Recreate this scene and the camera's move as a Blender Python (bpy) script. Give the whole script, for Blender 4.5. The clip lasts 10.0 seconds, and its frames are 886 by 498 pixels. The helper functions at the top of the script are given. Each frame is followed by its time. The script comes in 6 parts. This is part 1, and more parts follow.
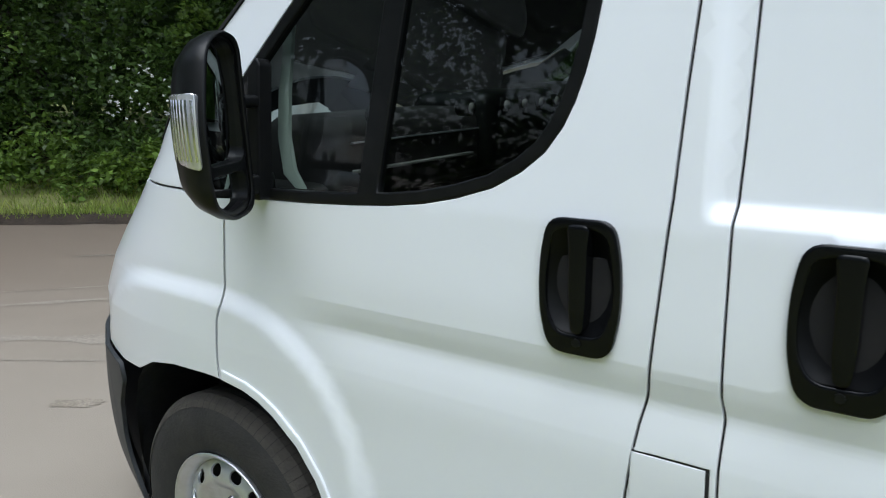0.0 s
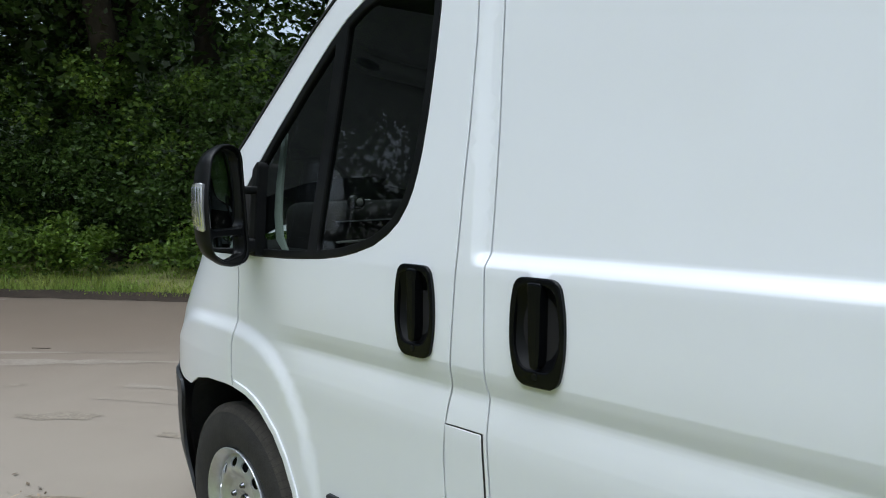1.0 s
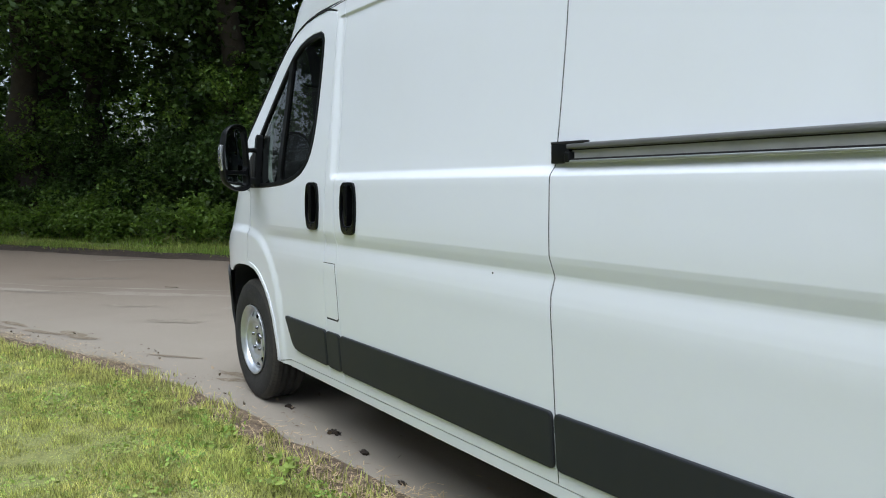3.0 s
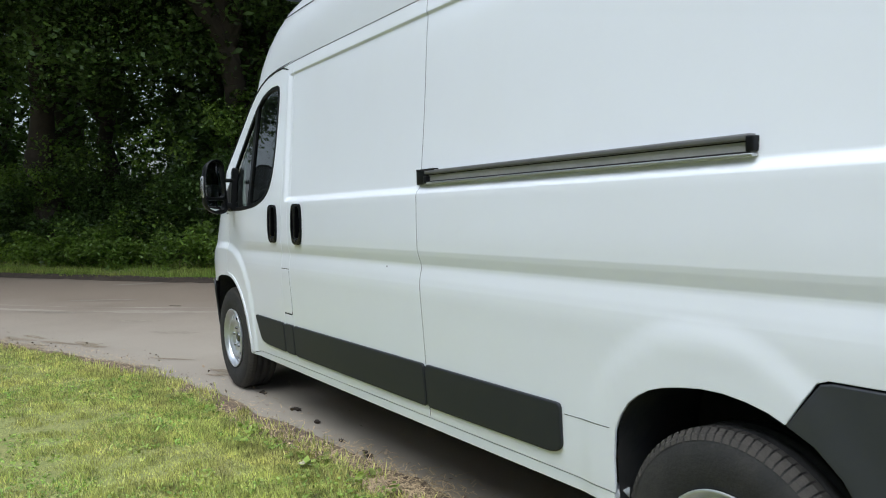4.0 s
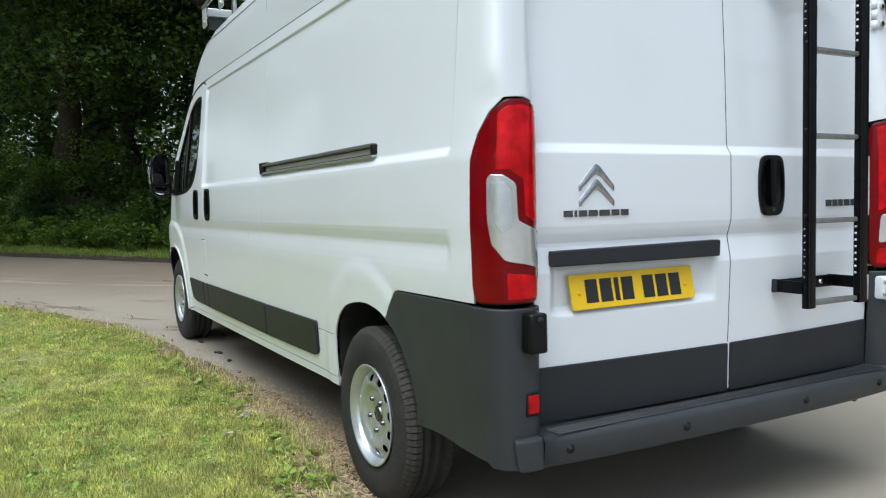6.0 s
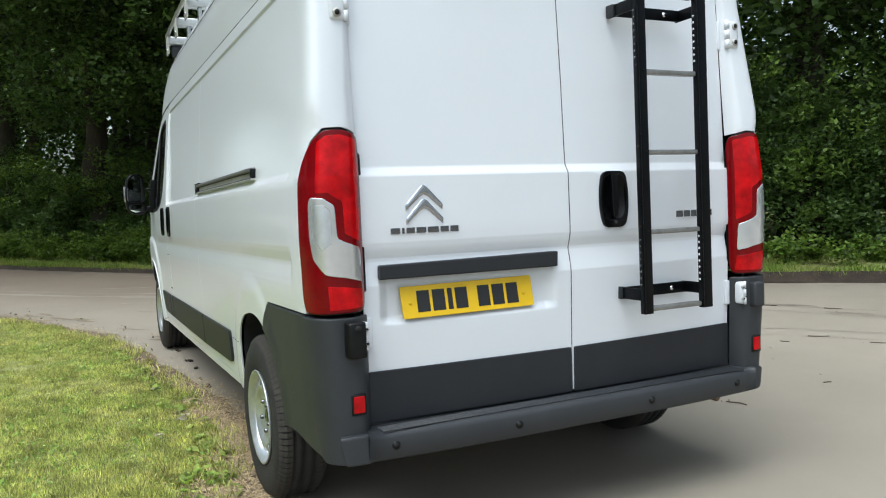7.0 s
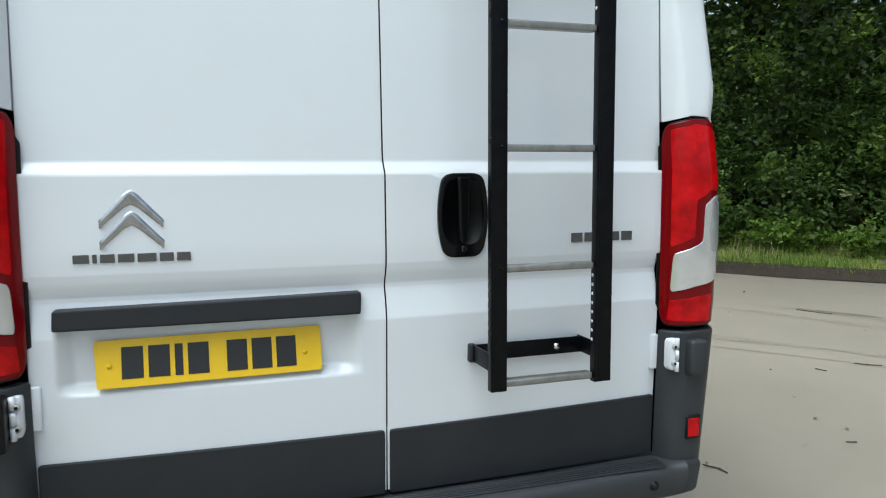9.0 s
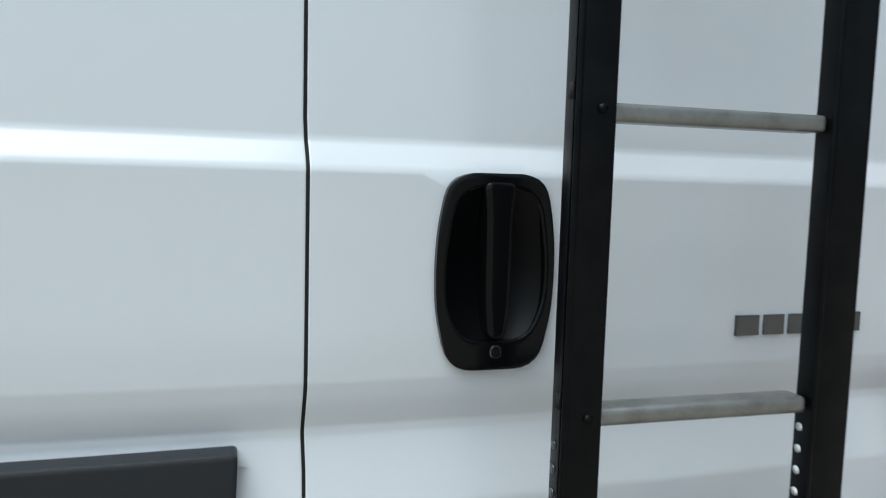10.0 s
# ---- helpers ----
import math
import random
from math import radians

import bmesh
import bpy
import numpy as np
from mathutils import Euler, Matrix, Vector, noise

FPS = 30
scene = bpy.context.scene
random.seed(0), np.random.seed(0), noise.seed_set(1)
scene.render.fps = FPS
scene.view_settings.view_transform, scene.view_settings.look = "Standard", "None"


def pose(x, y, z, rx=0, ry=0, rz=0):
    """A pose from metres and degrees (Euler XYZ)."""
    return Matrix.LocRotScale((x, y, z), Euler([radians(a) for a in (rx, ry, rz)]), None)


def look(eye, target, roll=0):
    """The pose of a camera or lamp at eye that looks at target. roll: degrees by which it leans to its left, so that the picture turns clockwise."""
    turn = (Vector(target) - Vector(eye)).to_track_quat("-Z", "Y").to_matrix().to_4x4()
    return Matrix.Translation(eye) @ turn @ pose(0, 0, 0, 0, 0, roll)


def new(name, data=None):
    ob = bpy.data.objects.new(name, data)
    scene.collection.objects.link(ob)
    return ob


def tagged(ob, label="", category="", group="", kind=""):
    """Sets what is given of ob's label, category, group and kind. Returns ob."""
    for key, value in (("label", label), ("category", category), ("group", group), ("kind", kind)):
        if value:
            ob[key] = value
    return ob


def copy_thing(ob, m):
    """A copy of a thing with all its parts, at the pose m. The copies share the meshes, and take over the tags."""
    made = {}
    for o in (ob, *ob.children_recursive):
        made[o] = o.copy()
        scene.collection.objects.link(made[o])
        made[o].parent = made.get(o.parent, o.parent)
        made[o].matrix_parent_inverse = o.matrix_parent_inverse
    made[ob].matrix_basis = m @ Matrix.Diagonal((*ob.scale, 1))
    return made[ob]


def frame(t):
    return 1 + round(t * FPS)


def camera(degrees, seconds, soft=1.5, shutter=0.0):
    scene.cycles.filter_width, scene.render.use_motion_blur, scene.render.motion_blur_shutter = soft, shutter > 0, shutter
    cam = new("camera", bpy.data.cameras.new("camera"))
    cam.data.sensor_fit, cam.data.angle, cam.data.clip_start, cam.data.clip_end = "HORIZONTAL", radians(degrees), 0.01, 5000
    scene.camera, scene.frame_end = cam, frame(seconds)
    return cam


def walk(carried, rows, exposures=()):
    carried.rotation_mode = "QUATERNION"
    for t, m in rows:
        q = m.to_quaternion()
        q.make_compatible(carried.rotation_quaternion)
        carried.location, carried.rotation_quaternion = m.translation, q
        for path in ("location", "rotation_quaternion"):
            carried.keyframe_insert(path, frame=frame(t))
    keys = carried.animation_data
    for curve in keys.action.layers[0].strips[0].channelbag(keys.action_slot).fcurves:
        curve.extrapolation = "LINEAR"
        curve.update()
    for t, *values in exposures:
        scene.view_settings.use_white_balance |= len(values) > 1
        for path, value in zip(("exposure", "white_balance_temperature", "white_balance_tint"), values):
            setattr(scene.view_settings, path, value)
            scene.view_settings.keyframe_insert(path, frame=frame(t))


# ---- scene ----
from mathutils import geometry

# camera and its way; the van stands slightly nose-down on level ground, MOUNT turns its own frame into the world
cam = camera(59.2, 10.0, soft=1.05, shutter=0.12)
MOUNT = pose(0, 0, -0.045, 0, -0.945, 0)
PATH = [
    (0, (1.516, -2.048, 1.473), (0.362, -0.474, 1.036), -1.3),
    (0.5, (1.916, -2.1, 1.441), (0.631, -0.592, 1.17), -0.4),
    (1, (2.353, -2.153, 1.442), (0.886, -0.805, 1.274), -0.8),
    (1.5, (2.831, -2.245, 1.399), (1.284, -0.987, 1.241), -0.4),
    (2, (3.331, -2.258, 1.351), (1.731, -1.071, 1.175), 0.0),
    (2.5, (3.833, -2.383, 1.314), (2.191, -1.259, 1.113), -0.6),
    (2.7, (4.003, -2.4, 1.289), (2.342, -1.304, 1.091), -0.3),
    (3.8, (5.056, -2.487, 1.197), (3.36, -1.433, 1.089), -1.8),
    (4, (5.243, -2.51, 1.203), (3.545, -1.457, 1.102), -1.8),
    (4.5, (5.681, -2.489, 1.15), (3.976, -1.447, 1.053), -1.9),
    (4.8, (5.946, -2.486, 1.15), (4.23, -1.463, 1.054), -1.7),
    (5, (6.097, -2.494, 1.141), (4.379, -1.474, 1.04), -1.6),
    (5.5, (6.457, -2.42, 1.143), (4.724, -1.427, 1.031), -1.3),
    (6, (6.779, -2.174, 1.124), (5.031, -1.209, 1.007), -1.3),
    (7.3, (7.418, -1.492, 1.178), (5.601, -0.664, 1.069), -2.1),
    (7.5, (7.485, -1.349, 1.218), (5.655, -0.551, 1.094), -1.6),
    (8, (7.59, -1.13, 1.212), (5.737, -0.391, 1.071), -1.5),
    (8.5, (7.29, -0.75, 1.239), (5.422, -0.054, 1.068), -1.0),
    (9, (6.774, -0.499, 1.275), (4.894, 0.153, 1.075), -0.3),
    (9.5, (6.213, -0.249, 1.267), (4.316, 0.347, 1.055), 0.6),
    (10, (5.701, -0.089, 1.264), (3.79, 0.468, 1.078), 1.7),
]
walk(cam, [(t, MOUNT @ look(eye, target, roll)) for t, eye, target, roll in PATH],
     exposures=[(0.0, 0.6, 5750, 6), (1.0, 0.51, 5750, 6), (2.0, 0.45, 5750, 6), (2.5, 0.55, 5750, 6), (4.0, 0.62, 5800, 6), (5.0, 0.63, 5850, 5), (6.0, 0.7, 5900, 3), (7.5, 0.79, 6050, 1), (8.5, 0.7, 6000, -1), (9.5, 0.54, 5900, -1), (10.0, 0.42, 5900, -1)])

# ---- light: overcast sky with a wide weak sun ----
world = bpy.data.worlds.new("world")
scene.world = world
world.use_nodes = True
wn = world.node_tree
sky = wn.nodes.new("ShaderNodeTexSky")
sky.sky_type = "NISHITA"
sky.sun_disc = False
sky.sun_elevation, sky.sun_rotation = radians(67), radians(154)
sky.air_density, sky.dust_density, sky.ozone_density = 1.0, 4.0, 0.6
hsv = wn.nodes.new("ShaderNodeHueSaturation")
hsv.inputs["Saturation"].default_value = 0.5
bg = wn.nodes["Background"]
bg.inputs["Strength"].default_value = 0.13
wn.links.new(sky.outputs["Color"], hsv.inputs["Color"])
# soft cloud cover, the same all round the sky
wtc = wn.nodes.new("ShaderNodeTexCoord")
cloud = wn.nodes.new("ShaderNodeTexNoise")
cloud.inputs["Scale"].default_value, cloud.inputs["Detail"].default_value, cloud.inputs["Roughness"].default_value = 2.2, 5, 0.5
cover = wn.nodes.new("ShaderNodeMapRange")
cover.inputs["From Min"].default_value, cover.inputs["From Max"].default_value = 0.35, 0.65
cover.inputs["To Min"].default_value, cover.inputs["To Max"].default_value = 0.78, 1.25
lit = wn.nodes.new("ShaderNodeMix")
lit.data_type, lit.blend_type = "RGBA", "MULTIPLY"
lit.inputs["Factor"].default_value = 1.0
wn.links.new(wtc.outputs["Generated"], cloud.inputs["Vector"])
wn.links.new(cloud.outputs["Fac"], cover.inputs["Value"])
wn.links.new(hsv.outputs["Color"], lit.inputs["A"])
wn.links.new(cover.outputs["Result"], lit.inputs["B"])
wn.links.new(lit.outputs["Result"], bg.inputs["Color"])
sun_data = bpy.data.lights.new("sun", "SUN")
sun_data.energy, sun_data.angle, sun_data.color = 1.8, radians(60), (1.0, 0.98, 0.95)
sun = new("sun", sun_data)
sun.matrix_world = look((0, 0, 0), (-0.17, 0.35, -0.92))


# ---- materials ----
def material(name, color, rough=0.5, metal=0.0, spot=0.0, spot_scale=6.0, spot_color=None, bump=0.0, bump_scale=80.0,
             coat=0.0, spec=0.5, trans=0.0, random_value=0.0, grain=0.0, grain_scale=40.0, coords="Object", ior=1.45):
    m = bpy.data.materials.new(name)
    m.use_nodes = True
    nt = m.node_tree
    b = nt.nodes["Principled BSDF"]
    b.inputs["Roughness"].default_value = rough
    b.inputs["Metallic"].default_value = metal
    b.inputs["Coat Weight"].default_value = coat
    b.inputs["Coat Roughness"].default_value = 0.06
    b.inputs["Specular IOR Level"].default_value = spec
    b.inputs["Transmission Weight"].default_value = trans
    b.inputs["IOR"].default_value = ior
    b.inputs["Base Color"].default_value = (*color, 1)
    tc = nt.nodes.new("ShaderNodeTexCoord")
    last = None
    if spot > 0:
        n = nt.nodes.new("ShaderNodeTexNoise")
        n.inputs["Scale"].default_value = spot_scale
        n.inputs["Detail"].default_value = 6
        n.inputs["Roughness"].default_value = 0.65
        r = nt.nodes.new("ShaderNodeMapRange")
        r.inputs["From Min"].default_value, r.inputs["From Max"].default_value = 0.42, 0.72
        r.inputs["To Min"].default_value, r.inputs["To Max"].default_value = 0.0, spot
        mix = nt.nodes.new("ShaderNodeMix")
        mix.data_type = "RGBA"
        mix.inputs["A"].default_value = (*color, 1)
        mix.inputs["B"].default_value = (*(spot_color or [c * 0.5 for c in color]), 1)
        nt.links.new(tc.outputs[coords], n.inputs["Vector"])
        nt.links.new(n.outputs["Fac"], r.inputs["Value"])
        nt.links.new(r.outputs["Result"], mix.inputs["Factor"])
        last = mix.outputs["Result"]
    if grain > 0:
        n2 = nt.nodes.new("ShaderNodeTexNoise")
        n2.inputs["Scale"].default_value = grain_scale
        n2.inputs["Detail"].default_value = 4
        nt.links.new(tc.outputs[coords], n2.inputs["Vector"])
        r2 = nt.nodes.new("ShaderNodeMapRange")
        r2.inputs["From Min"].default_value, r2.inputs["From Max"].default_value = 0.3, 0.7
        r2.inputs["To Min"].default_value, r2.inputs["To Max"].default_value = 1 - grain, 1 + grain
        h = nt.nodes.new("ShaderNodeHueSaturation")
        h.inputs["Color"].default_value = (*color, 1)
        if last:
            nt.links.new(last, h.inputs["Color"])
        nt.links.new(n2.outputs["Fac"], r2.inputs["Value"])
        nt.links.new(r2.outputs["Result"], h.inputs["Value"])
        last = h.outputs["Color"]
    if random_value > 0:
        g = nt.nodes.new("ShaderNodeNewGeometry")
        r3 = nt.nodes.new("ShaderNodeMapRange")
        r3.inputs["To Min"].default_value, r3.inputs["To Max"].default_value = 1 - random_value, 1 + random_value
        h2 = nt.nodes.new("ShaderNodeHueSaturation")
        h2.inputs["Color"].default_value = (*color, 1)
        if last:
            nt.links.new(last, h2.inputs["Color"])
        nt.links.new(g.outputs["Random Per Island"], r3.inputs["Value"])
        nt.links.new(r3.outputs["Result"], h2.inputs["Value"])
        last = h2.outputs["Color"]
    if last:
        nt.links.new(last, b.inputs["Base Color"])
    if bump > 0:
        nb = nt.nodes.new("ShaderNodeTexNoise")
        nb.inputs["Scale"].default_value = bump_scale
        nb.inputs["Detail"].default_value = 5
        bp = nt.nodes.new("ShaderNodeBump")
        bp.inputs["Strength"].default_value = bump
        bp.inputs["Distance"].default_value = 0.02
        nt.links.new(tc.outputs[coords], nb.inputs["Vector"])
        nt.links.new(nb.outputs["Fac"], bp.inputs["Height"])
        nt.links.new(bp.outputs["Normal"], b.inputs["Normal"])
    return m


def leafy(m, share, tint):
    """Lets light through thin leaves: mixes a translucent layer under the same colour."""
    nt = m.node_tree
    b = nt.nodes["Principled BSDF"]
    tr = nt.nodes.new("ShaderNodeBsdfTranslucent")
    gain = nt.nodes.new("ShaderNodeMix")
    gain.data_type, gain.blend_type = "RGBA", "MULTIPLY"
    gain.inputs["Factor"].default_value = 1.0
    gain.inputs["B"].default_value = (*tint, 1)
    nt.links.new(b.inputs["Base Color"].links[0].from_socket, gain.inputs["A"])
    nt.links.new(gain.outputs["Result"], tr.inputs["Color"])
    mx = nt.nodes.new("ShaderNodeMixShader")
    mx.inputs["Fac"].default_value = share
    nt.links.new(b.outputs["BSDF"], mx.inputs[1])
    nt.links.new(tr.outputs["BSDF"], mx.inputs[2])
    nt.links.new(mx.outputs["Shader"], nt.nodes["Material Output"].inputs["Surface"])
    return m


PAINT = material("white_paint", (0.71, 0.735, 0.78), rough=0.28, coat=0.6, spot=0.16, spot_scale=2.2, spot_color=(0.64, 0.645, 0.635), bump=0.004, bump_scale=2.5)
GREY = material("grey_plastic", (0.029, 0.032, 0.037), rough=0.5, spot=0.5, spot_scale=9, spot_color=(0.040, 0.043, 0.047), bump=0.05, bump_scale=600)
BLACK = material("black_plastic", (0.005, 0.0055, 0.006), rough=0.36, spec=0.25, bump=0.02, bump_scale=500, spot=0.4, spot_scale=20, spot_color=(0.014, 0.014, 0.014))
SKIRT = material("black_grey_plastic", (0.020, 0.022, 0.026), rough=0.5, spec=0.35, spot=0.5, spot_scale=9, spot_color=(0.028, 0.029, 0.031), bump=0.05, bump_scale=600)
COATED = material("black_coated_steel", (0.002, 0.0025, 0.0035), rough=0.34, spec=0.16, spot=0.5, spot_scale=30, spot_color=(0.009, 0.009, 0.010))
GLOSS = material("gloss_black", (0.003, 0.0033, 0.004), rough=0.24, spec=0.18, coat=0.12, spot=0.2, spot_scale=15)
LINER = material("arch_plastic", (0.026, 0.028, 0.032), rough=0.6, spot=0.8, spot_scale=8, spot_color=(0.05, 0.048, 0.045), bump=0.5, bump_scale=9)
SATIN = material("satin_black", (0.003, 0.0033, 0.004), rough=0.42, spec=0.22, spot=0.3, spot_scale=20)
DARK = material("dark_cavity", (0.008, 0.008, 0.009), rough=0.9, spot=0.5, spot_scale=12, spot_color=(0.02, 0.018, 0.016))
RUBBER = material("rubber", (0.018, 0.0178, 0.0175), rough=0.8, spot=0.7, spot_scale=14, spot_color=(0.038, 0.035, 0.032), bump=0.15, bump_scale=120)
TREAD = material("dusty_tread", (0.052, 0.047, 0.041), rough=0.95, spot=0.8, spot_scale=20, spot_color=(0.035, 0.033, 0.03), bump=0.2, bump_scale=90)
SILVER = material("silver_steel", (0.60, 0.63, 0.67), rough=0.30, metal=0.75, spot=0.5, spot_scale=18, spot_color=(0.48, 0.47, 0.45), grain=0.06)
BADGE = material("badge_chrome", (0.16, 0.165, 0.18), rough=0.22, metal=1.0, spot=0.3, spot_scale=60, spot_color=(0.12, 0.12, 0.13))
CHEVRON = material("badge_metal", (0.46, 0.47, 0.49), rough=0.16, metal=1.0, spot=0.5, spot_scale=40, spot_color=(0.22, 0.22, 0.24))
CHROME = material("chrome", (0.75, 0.76, 0.78), rough=0.12, metal=1.0, spot=0.2, spot_scale=30)
ALU = material("aluminium", (0.5, 0.51, 0.5), rough=0.4, metal=0.9, spot=0.4, spot_scale=25, spot_color=(0.3, 0.3, 0.28))
RAIL_TOP = material("rail_top", (0.15, 0.15, 0.148), rough=0.4, metal=0.3, spot=0.5, spot_scale=14, spot_color=(0.10, 0.10, 0.10))
RUNG = material("bare_rung", (0.30, 0.30, 0.29), rough=0.42, metal=0.8, spot=0.7, spot_scale=30, spot_color=(0.17, 0.165, 0.15))
TRACK = material("track_steel", (0.42, 0.415, 0.395), rough=0.5, metal=0.1, spot=0.5, spot_scale=12, spot_color=(0.26, 0.26, 0.245))
RED = material("red_lens", (0.50, 0.002, 0.005), rough=0.15, coat=0.08, spec=0.2, spot=0.8, spot_scale=11, spot_color=(0.26, 0.002, 0.005), grain=0.3, grain_scale=24, bump=0.12, bump_scale=30)
REDDARK = material("deep_red_lens", (0.17, 0.0015, 0.004), rough=0.12, coat=0.08, spec=0.2, spot=0.7, spot_scale=12, spot_color=(0.10, 0.002, 0.004))
CLEAR = material("clear_lens", (0.66, 0.67, 0.69), rough=0.14, metal=0.65, coat=0.8, grain=0.15, grain_scale=9, bump=0.2, bump_scale=6)
YELLOW = material("yellow_plate", (0.78, 0.50, 0.004), rough=0.4, coat=0.1, spot=0.15, spot_scale=12)
INK = material("black_ink", (0.02, 0.02, 0.02), rough=0.4, spot=0.3, spot_scale=40)
SEAT = material("seat_cloth", (0.09, 0.095, 0.10), rough=0.9, spot=0.4, spot_scale=25, bump=0.1, bump_scale=300)
SEAL = material("pale_seal", (0.45, 0.52, 0.48), rough=0.7, spot=0.3, spot_scale=20)
UNDER = material("dirty_underside", (0.36, 0.35, 0.33), rough=0.8, spot=0.8, spot_scale=5, spot_color=(0.18, 0.15, 0.12))
RUST = material("rusty_steel", (0.16, 0.10, 0.06), rough=0.85, spot=0.8, spot_scale=20, spot_color=(0.06, 0.04, 0.03))
PALE = material("grey_lining", (0.06, 0.065, 0.065), rough=0.8, spot=0.4, spot_scale=10)


def glass_material(name, tint, gloss=0.06):
    m = bpy.data.materials.new(name)
    m.use_nodes = True
    nt = m.node_tree
    out = nt.nodes["Material Output"]
    nt.nodes.remove(nt.nodes["Principled BSDF"])
    t = nt.nodes.new("ShaderNodeBsdfTransparent")
    t.inputs["Color"].default_value = (*tint, 1)
    g = nt.nodes.new("ShaderNodeBsdfGlossy")
    g.inputs["Roughness"].default_value = 0.01
    mx = nt.nodes.new("ShaderNodeMixShader")
    f = nt.nodes.new("ShaderNodeFresnel")
    f.inputs["IOR"].default_value = 1.5
    nt.links.new(f.outputs["Fac"], mx.inputs["Fac"])
    nt.links.new(t.outputs["BSDF"], mx.inputs[1])
    nt.links.new(g.outputs["BSDF"], mx.inputs[2])
    nt.links.new(mx.outputs["Shader"], out.inputs["Surface"])
    return m


GLASS = glass_material("tinted_glass", (0.55, 0.62, 0.58))
MIRROR = material("mirror_glass", (0.8, 0.82, 0.83), rough=0.02, metal=1.0)


# ---- mesh helpers ----
def part(name, bm, mat, parent=None, label="", smooth=True):
    me = bpy.data.meshes.new(name)
    bm.normal_update()
    if smooth:
        for f in bm.faces:
            f.smooth = True
    bm.to_mesh(me)
    bm.free()
    me.materials.append(mat)
    ob = new(name, me)
    ob.parent = parent
    if label:
        tagged(ob, label)
    return ob


def mesh_part(name, verts, faces, mat, parent=None, label="", smooth=True):
    me = bpy.data.meshes.new(name)
    me.from_pydata(verts, [], faces)
    if smooth:
        me.polygons.foreach_set("use_smooth", [True] * len(me.polygons))
    me.materials.append(mat)
    me.update()
    ob = new(name, me)
    ob.parent = parent
    if label:
        tagged(ob, label)
    return ob


def ss(a, b, v):
    u = min(1.0, max(0.0, (v - a) / (b - a)))
    return u * u * (3 - 2 * u)


def table(keys):
    xs, ys = [k[0] for k in keys], [k[1] for k in keys]
    return lambda v: float(np.interp(v, xs, ys))


def dense(loop, step):
    out = []
    for i, p in enumerate(loop):
        q = loop[(i + 1) % len(loop)]
        n = max(1, int(math.hypot(q[0] - p[0], q[1] - p[1]) / step))
        out += [(p[0] + (q[0] - p[0]) * k / n, p[1] + (q[1] - p[1]) * k / n) for k in range(n)]
    return out


def crossed(loop, rows, cols):
    """Adds points to a loop where it crosses the given heights and columns."""
    out = []
    for i, p in enumerate(loop):
        q = loop[(i + 1) % len(loop)]
        ts = [(r - p[1]) / (q[1] - p[1]) for r in rows if (p[1] - r) * (q[1] - r) < 0]
        ts += [(c - p[0]) / (q[0] - p[0]) for c in cols if (p[0] - c) * (q[0] - c) < 0]
        size, last = math.hypot(q[0] - p[0], q[1] - p[1]), 0.0
        out.append(p)
        for t in sorted(ts):
            if (t - last) * size > 0.0025 and (1 - t) * size > 0.0025:
                out.append((p[0] + (q[0] - p[0]) * t, p[1] + (q[1] - p[1]) * t))
                last = t
    return out


def rounded(loop, r, n=5):
    """A polygon with its corners rounded to the radius r."""
    out, m = [], len(loop)
    for i in range(m):
        p, a, b = Vector(loop[i]), Vector(loop[i - 1]), Vector(loop[(i + 1) % m])
        rr = min(r, (a - p).length * 0.45, (b - p).length * 0.45)
        p0, p1 = p + (a - p).normalized() * rr, p + (b - p).normalized() * rr
        for k in range(n + 1):
            t = k / n
            out.append(tuple(p0 * (1 - t) ** 2 + p * 2 * t * (1 - t) + p1 * t * t))
    return out


def area2(loop):
    return sum(loop[i - 1][0] * p[1] - p[0] * loop[i - 1][1] for i, p in enumerate(loop))


def inset(loop, d):
    """Moves a loop inwards by d."""
    if area2(loop) < 0:
        loop = loop[::-1]
    out, m = [], len(loop)
    for i in range(m):
        a, b = loop[i - 1], loop[(i + 1) % m]
        tx, ty = b[0] - a[0], b[1] - a[1]
        n = math.hypot(tx, ty) or 1
        out.append((loop[i][0] - ty / n * d, loop[i][1] + tx / n * d))
    return out


def inside(pts, loop):
    pts, lp = np.asarray(pts, float), np.asarray(loop, float)
    x, y = pts[:, 0], pts[:, 1]
    hit = np.zeros(len(pts), bool)
    for (x0, y0), (x1, y1) in zip(lp, np.roll(lp, -1, 0)):
        c = (y0 > y) != (y1 > y)
        if c.any():
            hit ^= c & (x < (x1 - x0) * (y - y0) / ((y1 - y0) or 1e-12) + x0)
    return hit


